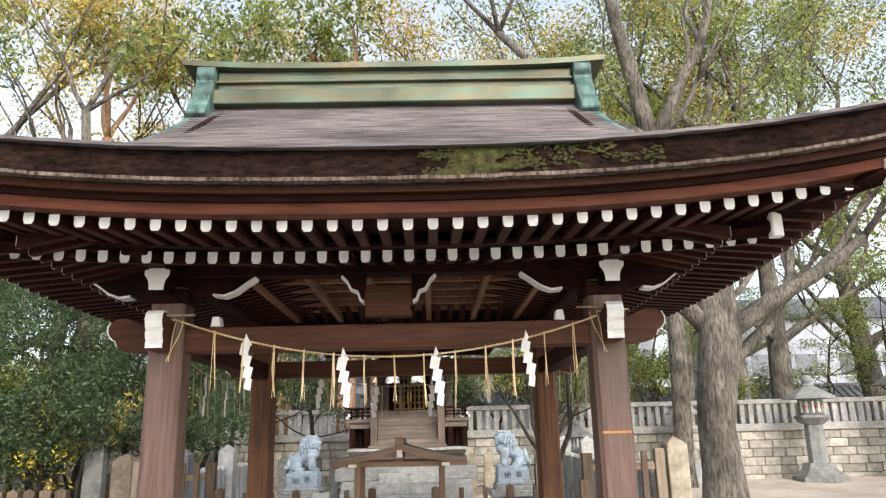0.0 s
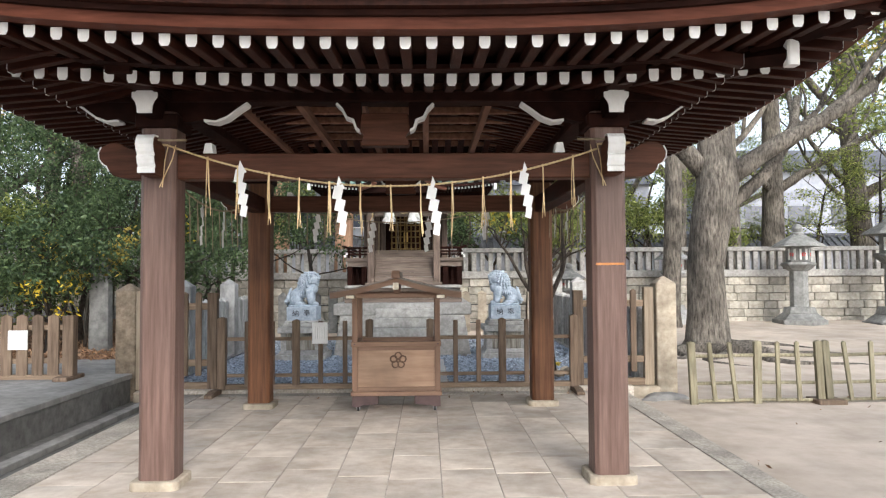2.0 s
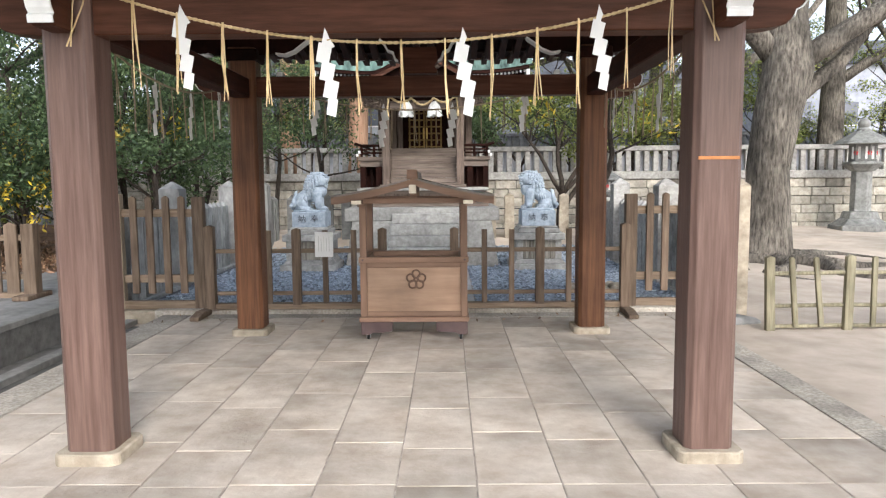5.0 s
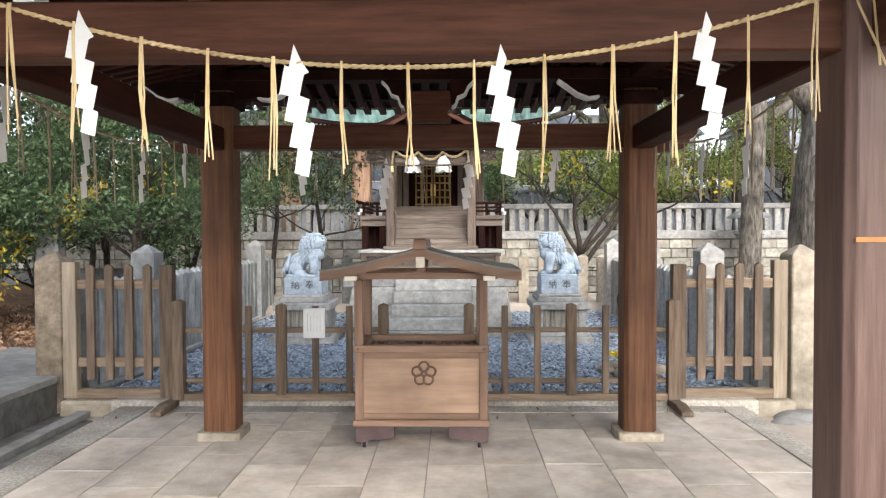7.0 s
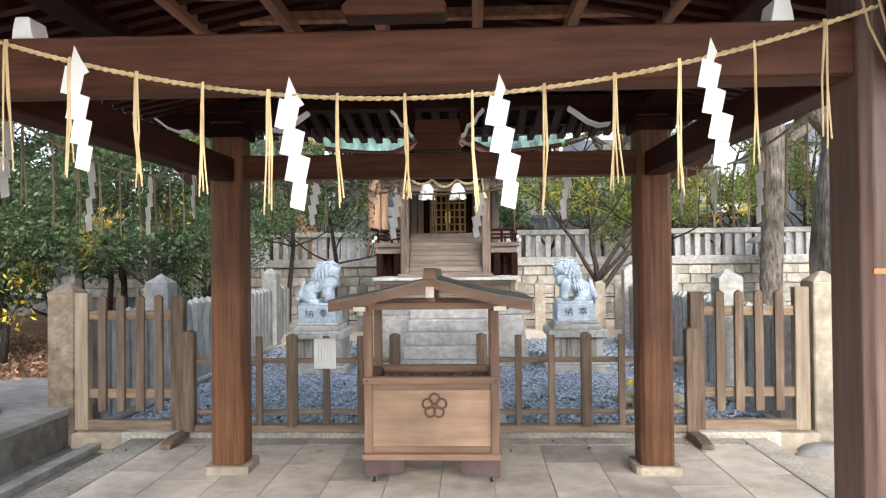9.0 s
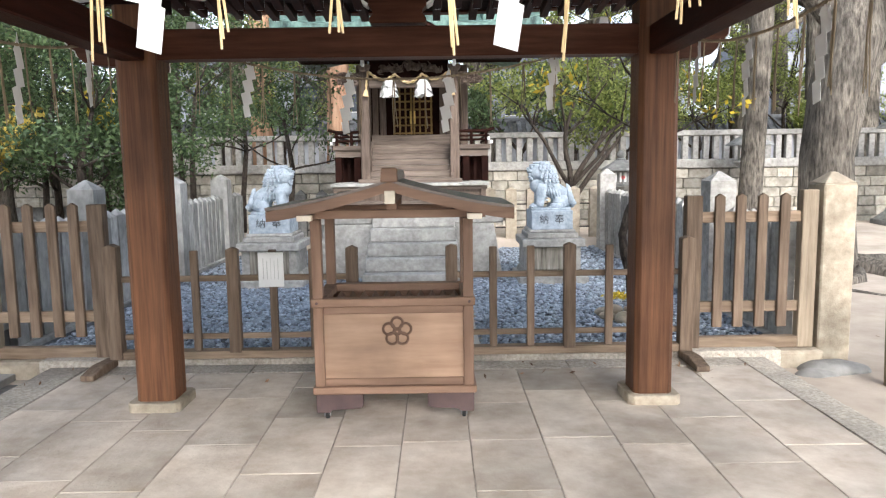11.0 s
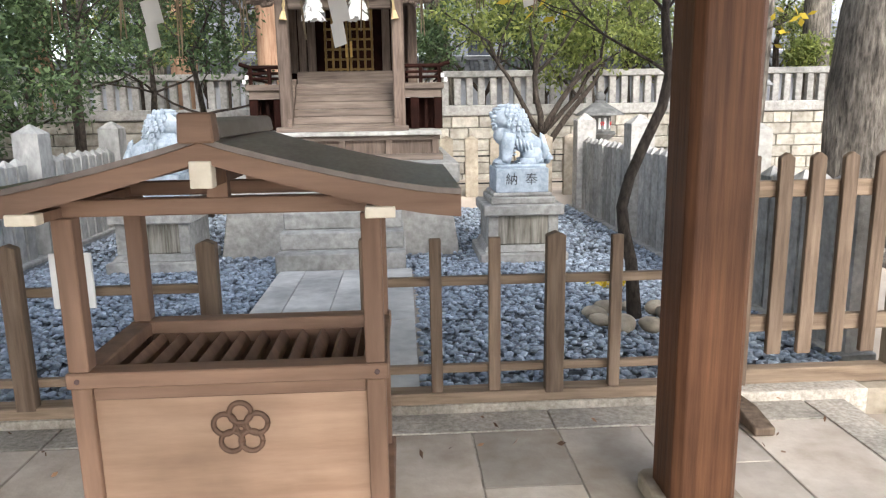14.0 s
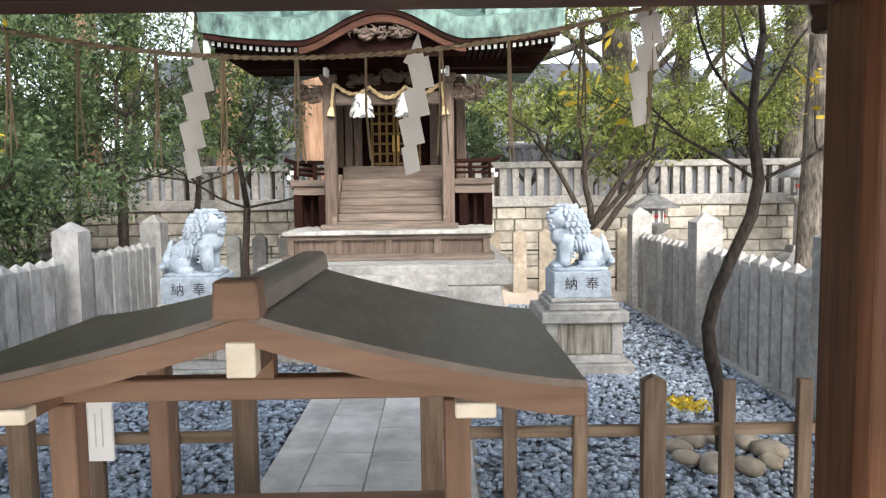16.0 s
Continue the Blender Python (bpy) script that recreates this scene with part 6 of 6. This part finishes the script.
# conifer trunks on the terrace
for k, (x, y, r) in enumerate(((-2.15, 21.6, 0.27), (-4.3, 23.0, 0.3), (-7.0, 22.0, 0.3), (-10.5, 23.0, 0.33))):
    tree((x, y, 1.35), [(0, 0, -0.2), (0, 0, 0.5), (0.05, 0, 3), (0.05, 0, 6), (0.1, 0, 10)], [r * 1.25, r, r * 0.92, r * 0.85, r * 0.6],
         [(3, (1, 0.3, 0.4), 2.6, 0.09), (3, (-1, -0.2, 0.4), 2.6, 0.09), (4, (0.5, -0.6, 0.8), 2.8, 0.1), (4, (-0.6, 0.2, 0.8), 2.8, 0.1), (4, (0.1, 0.4, 1), 2.8, 0.1)],
         1, M_LEAF, "tall straight conifer with reddish fibrous bark", seed=100 + k, per=130, size=0.12, clump=0.9, bark=M_TRUNK_RED, group="conifers on the terrace")
# broad trees on the terrace and beyond
big = [(-3.5, 28.5, 1.35, 0.3, M_LEAF_GOLD), (5.5, 27.5, 1.35, 0.28, M_LEAF), (12.5, 30, 1.35, 0.3, M_LEAF), (-9.0, 29.0, 1.35, 0.32, M_LEAF), (17, 28, 1.35, 0.32, M_LEAF), (7.6, 21.5, 1.35, 0.3, M_LEAF), (11.0, 22.5, 1.35, 0.34, M_LEAF_GOLD), (14.5, 23.5, 1.35, 0.35, M_LEAF), (4.6, 22.6, 1.35, 0.26, M_LEAF), (1.6, 24.0, 1.35, 0.28, M_LEAF_GOLD), (-6.0, 26.0, 1.35, 0.33, M_LEAF_GOLD), (-11.5, 20.0, 0.9, 0.32, M_LEAF_GOLD), (-13.0, 26.0, 1.35, 0.3, M_LEAF_GOLD), (18.5, 20.0, 0.2, 0.4, M_LEAF), (-1.0, 31.0, 1.35, 0.3, M_LEAF), (8.0, 30.0, 1.35, 0.3, M_LEAF_GOLD)]
for k, (x, y, z, r, lf) in enumerate(big):
    rg = random.Random(130 + k)
    l1, l2 = rg.uniform(-0.5, 0.5), rg.uniform(-0.9, 0.9)
    tree((x, y, z), [(0, 0, -0.2), (0, 0, 0.6), (l1 * 0.5, 0, 2.6), (l1, 0.1, 5.4), (l2, 0.2, 8.6)], [r * 1.35, r, r * 0.9, r * 0.75, r * 0.5],
         [(2, (0.9, -0.1, 0.6), 4.4, r * 0.45), (3, (-1, 0.1, 0.7), 4.6, r * 0.45), (3, (0.7, 0.3, 0.9), 4.6, r * 0.4), (4, (-0.6, -0.3, 0.9), 4.2, r * 0.36), (4, (0.4, 0.3, 1), 4.4, r * 0.36), (4, (1, -0.2, 0.5), 4.2, r * 0.3), (2, (-0.8, -0.4, 0.5), 4.0, r * 0.3)],
         2, lf, "tall broad-leaved tree with pale forking limbs" if lf is M_LEAF else "tall tree with golden sunlight in its leaf colour", seed=150 + k, per=170, size=0.078, clump=1.15, group="broad trees behind the wall")
for k, (x, y, r, lean) in enumerate(((6.3, 18.2, 0.22, 0.3), (9.2, 21.3, 0.27, -0.2), (-6.9, 16.2, 0.14, -0.8))):
    tree((x, y, 0.05 if y < 20 else 1.35), [(0, 0, -0.2), (0, 0, 0.5), (lean * 0.3, 0, 3), (lean * 0.6, 0, 6), (lean, 0, 9)], [r * 1.3, r, r * 0.95, r * 0.85, r * 0.7],
         [(3, (0.9, 0.1, 0.8), 3.4, r * 0.5), (3, (-0.9, 0.1, 0.9), 3.6, r * 0.5), (4, (0.3, 0.2, 1), 3.6, r * 0.5), (4, (-0.7, 0.2, 0.8), 3.6, r * 0.45), (4, (0.9, 0, 0.7), 3.4, r * 0.4)],
         2, M_LEAF, "tall leaning tree with a bare dark trunk", seed=400 + k, per=45, size=0.1, clump=1.0, group="broad trees behind the wall")
# bushes on the terrace
for k, (x, y, w, lf) in enumerate(((2.2, 21.2, 0.9, M_LEAF_DARK), (3.6, 21.8, 1.0, M_LEAF), (0.9, 22.0, 0.7, M_LEAF_DARK), (6.3, 21.0, 0.9, M_LEAF), (-3.4, 21.4, 0.8, M_LEAF_DARK), (-6.0, 21.0, 1.0, M_LEAF_DARK), (9.2, 21.4, 0.5, M_LEAF), (-9.0, 21.0, 1.1, M_LEAF_DARK), (4.6, 20.9, 0.7, M_LEAF))):
    rg = random.Random(200 + k)
    tree((x, y, 1.35), [(0, 0, -0.1), (0, 0, 0.4)], [0.05, 0.04], [(1, (rg.uniform(-1, 1), rg.uniform(-1, 1), 1.0), w * 1.4, 0.03) for _ in range(4)],
         1, lf, "leafy bush on the terrace behind the wall", "bush", seed=210 + k, per=110, size=0.06, clump=0.42, bark=M_TRUNK_DARK, name="bush", group="bushes on the terrace")
# unseen trees added behind and beside the walker to shade the court
for k, (x, y) in enumerate(((-12, -9), (-4, -17), (5, -18), (13, -12), (19, -2), (-17, -3))):
    rg = random.Random(300 + k)
    tree((x, y, -0.13), [(0, 0, -0.2), (0, 0, 0.6), (0.1, 0, 3), (0.2, 0.1, 5.5), (0.1, 0.2, 8)], [0.5, 0.38, 0.33, 0.28, 0.18],
         [(2, (1, 0.1, 0.6), 4, 0.16), (3, (-1, 0.1, 0.7), 4, 0.16), (3, (0.1, 1, 0.8), 4, 0.15), (3, (0.2, -1, 0.8), 4, 0.15), (4, (0.5, 0.5, 1), 4, 0.13), (4, (-0.6, -0.3, 1), 4, 0.13)],
         2, M_LEAF, "unseen broad-leaved tree added to shade the court", seed=320 + k, per=45, size=0.2, clump=1.1, group="trees round the court")

# fallen leaves
def fallen(name, n, x0, x1, y0, y1, zf, size, material, seed, label):
    rg = np.random.default_rng(seed)
    c = [(x, y, zf) for x, y in zip(rg.uniform(x0, x1, n), rg.uniform(y0, y1, n))]
    tagged(new(name, leaf_mesh(name, c, [0.05] * n, 1, size, material, seed + 1, flat=0.35)), label, "leaves", kind="stuff")


M_LEAF_DRY = leafmat("dry fallen leaves", (0.13, 0.065, 0.035), (0.36, 0.22, 0.13), 0.1)
fallen("fallen_leaves", 9000, -9.5, -3.5, 11.4, 17, 0.27, 0.045, M_LEAF_DRY, 31, "dry brown leaves lying under the shrubs")
fallen("fallen_leaves", 9000, -8, 15, 20.2, 25, 1.44, 0.05, M_LEAF_DRY, 32, "dry brown leaves lying on the terrace")
fallen("fallen_leaves", 90, 2.9, 9, 5, 18, -0.09, 0.03, M_LEAF_DRY, 33, "scattered dry leaves on the sand")
fallen("fallen_leaves", 40, -2.7, 2.7, 9.3, 9.8, 0.02, 0.022, M_LEAF_DRY, 34, "scattered dry leaves along the fence")

# ---- paving slabs, wall stones and pebbles ----


def slab_piece(parent, x0, x1, y0, y1, ztop, material, name, thick=0.05, cache={}):
    key = (round(x1 - x0, 3), round(y1 - y0, 3), material.name, name)
    if key not in cache:
        bm = bmesh.new()
        w, d = (x1 - x0) / 2, (y1 - y0) / 2
        bx(bm, -w, w, -d, d, -thick, 0)
        cache[key] = finish(name, bm, material, 0.003)
    rng = random.uniform
    return piece(name, cache[key], pose((x0 + x1) / 2, (y0 + y1) / 2, ztop + rng(-0.0015, 0.001), rng(-0.06, 0.06), rng(-0.06, 0.06), rng(-0.18, 0.18)), parent)


cols = [-2.49, -2.04, -1.60, -1.205, -0.79, -0.37, 0.01, 0.39, 0.795, 1.205, 1.60, 2.08, 2.54]
for ci, (a, b) in enumerate(zip(cols, cols[1:])):
    jr = random.Random(900 + ci)
    ys = [5.16, 5.60 + jr.uniform(-0.015, 0.015)]
    y = 5.60 + (0.42, 0.72, 0.55)[ci % 3]
    while y < 9.35:
        ys.append(y + jr.uniform(-0.03, 0.03))
        y += jr.choice((0.62, 0.72, 0.8))
    ys.append(9.62)
    for c, d in zip(ys, ys[1:]):
        slab_piece(platform, a + 0.0035, b - 0.0035, c + 0.003, d - 0.003, 0.0, M_TILE, "slab")
for a, b in ((-2.80, -1.9), (-1.9, -0.95), (-0.95, 0.0), (0.0, 1.09), (1.09, 2.1), (2.1, 2.76)):
    slab_piece(platform, a + 0.004, b - 0.004, 4.81, 5.155, 0.003, M_KERB, "kerbstone", 0.3)
for c, d in ((5.16, 6.3), (6.3, 7.5), (7.5, 8.7), (8.7, 9.84)):
    slab_piece(platform, 2.548, 2.76, c + 0.004, d - 0.004, 0.003, M_KERB, "kerbstone", 0.3)
    slab_piece(platform, -2.80, -2.5, c + 0.004, d - 0.004, 0.003, M_KERB, "kerbstone", 0.3)
for a, b in ((-2.49, -1.2), (-1.2, 0.0), (0.0, 1.2), (1.2, 2.54)):
    slab_piece(platform, a + 0.004, b - 0.004, 9.628, 9.84, 0.004, M_KERB, "kerbstone", 0.3)
M_SLAB = mat("grey paving slab", (0.42, 0.405, 0.38), (0.60, 0.58, 0.55), 0.85, 6, bump=0.2, rand=0.12, stain=0.3, stain_size=2.0)
part("bed", block(-0.70, 0.60, 9.99, 13.1, -0.2, 0.0), M_JOINT, path_in)
for k, (a, b) in enumerate(((-0.68, -0.44), (-0.435, -0.08), (-0.075, 0.28), (0.285, 0.56))):
    y = 10.0
    i = 0
    while y < 13.05:
        step = (0.62, 0.9, 0.5, 0.75)[(i + k) % 4] if 0 < k < 3 else (1.4, 1.1)[i % 2]
        y2 = min(y + step, 13.06)
        slab_piece(path_in, a, b, y + 0.004, y2 - 0.004, 0.035, M_SLAB, "slab")
        y = y2
        i += 1
part("bed", block(-0.8, 0.8, -14, 4.80, -0.4, -0.118), M_JOINT, path_out)
for k, (a, b) in enumerate(((-0.74, -0.56), (-0.55, -0.145), (-0.135, 0.225), (0.235, 0.575), (0.59, 0.79))):
    y, i = -13.9, 0
    while y < 4.76:
        y2 = min(y + ((0.8, 1.05, 0.7)[(i + k) % 3]), 4.79)
        slab_piece(path_out, a, b, y + 0.005, y2 - 0.005, -0.085, M_SLAB, "slab")
        y = y2
        i += 1

# retaining wall stones
wall_rng = random.Random(3)
block_cache = {}
for r in range(7):
    z1 = 1.375 - r * 0.215
    x = -10.5 + (0.2 if r % 2 else 0)
    while x < 14:
        w = wall_rng.choice((0.36, 0.44, 0.52, 0.62))
        if w not in block_cache:
            bm = bmesh.new()
            bx(bm, -w / 2 + 0.006, w / 2 - 0.006, -0.1, 0.1, -0.102, 0.102)
            block_cache[w] = finish("wall_stone", bm, M_WALL, 0.014)
        if not (z1 < 0.75 and x < -4.5):
            piece("wall_stone", block_cache[w], pose(x + w / 2, 19.90 + wall_rng.uniform(-0.012, 0.012), z1 - 0.1075, wall_rng.uniform(-1, 1), 0, wall_rng.uniform(-1, 1)), wall_back)
        x += w

# pebbles of the yard
def scatter(n, x0, x1, y0, y1, z, r0, r1, name, material, label, seed, keep=None, flat=0.55, up=0.0):
    rng = np.random.default_rng(seed)
    bm = bmesh.new()
    bmesh.ops.create_icosphere(bm, subdivisions=1, radius=1)
    base = np.array([v.co[:] for v in bm.verts])
    faces = np.array([[v.index for v in f.verts] for f in bm.faces])
    bm.free()
    P = np.c_[rng.uniform(x0, x1, n), rng.uniform(y0, y1, n)]
    if keep is not None:
        P = P[[keep(a, b) for a, b in P]]
    k = len(P)
    r = rng.uniform(r0, r1, k)
    ang = rng.uniform(0, 6.283, k)
    el = rng.uniform(0.6, 1.0, k)
    q = base[None] * np.stack([r, r * el, r * flat * rng.uniform(0.7, 1.2, k)], 1)[:, None]
    tilt = rng.normal(0, 0.35, k)
    y_, z_ = q[..., 1] * np.cos(tilt)[:, None] - q[..., 2] * np.sin(tilt)[:, None], q[..., 1] * np.sin(tilt)[:, None] + q[..., 2] * np.cos(tilt)[:, None]
    c, s = np.cos(ang)[:, None], np.sin(ang)[:, None]
    out = np.stack([q[..., 0] * c - y_ * s + P[:, :1], q[..., 0] * s + y_ * c + P[:, 1:], z_ + z + rng.uniform(-0.006, 0.012 + up, k)[:, None]], -1)
    idx = (faces[None] + (np.arange(k) * len(base))[:, None, None]).reshape(-1, 3)
    me = bpy.data.meshes.new(name)
    me.from_pydata(out.reshape(-1, 3).tolist(), [], idx.tolist())
    me.polygons.foreach_set("use_smooth", [True] * len(me.polygons))
    me.materials.append(material)
    return tagged(new(name, me), label, "gravel", kind="stuff")


def in_yard(x, y):
    return not (-0.7 < x < 0.58 and y < 13.1) and not (-1.2 < x < 1.05 and y > 13.9) and not (abs(abs(x + 0.12) - 1.8) < 0.4 and 13.3 < y < 14.1)


scatter(21000, -3.2, 3.1, 10.0, 13.6, 0.0, 0.015, 0.034, "gravel", M_GRAVEL, "blue grey rounded pebbles of the yard", 1, in_yard)
scatter(7000, -3.2, 3.1, 13.6, 17.5, 0.0, 0.02, 0.04, "gravel", M_GRAVEL, "blue grey rounded pebbles of the yard", 2, in_yard)
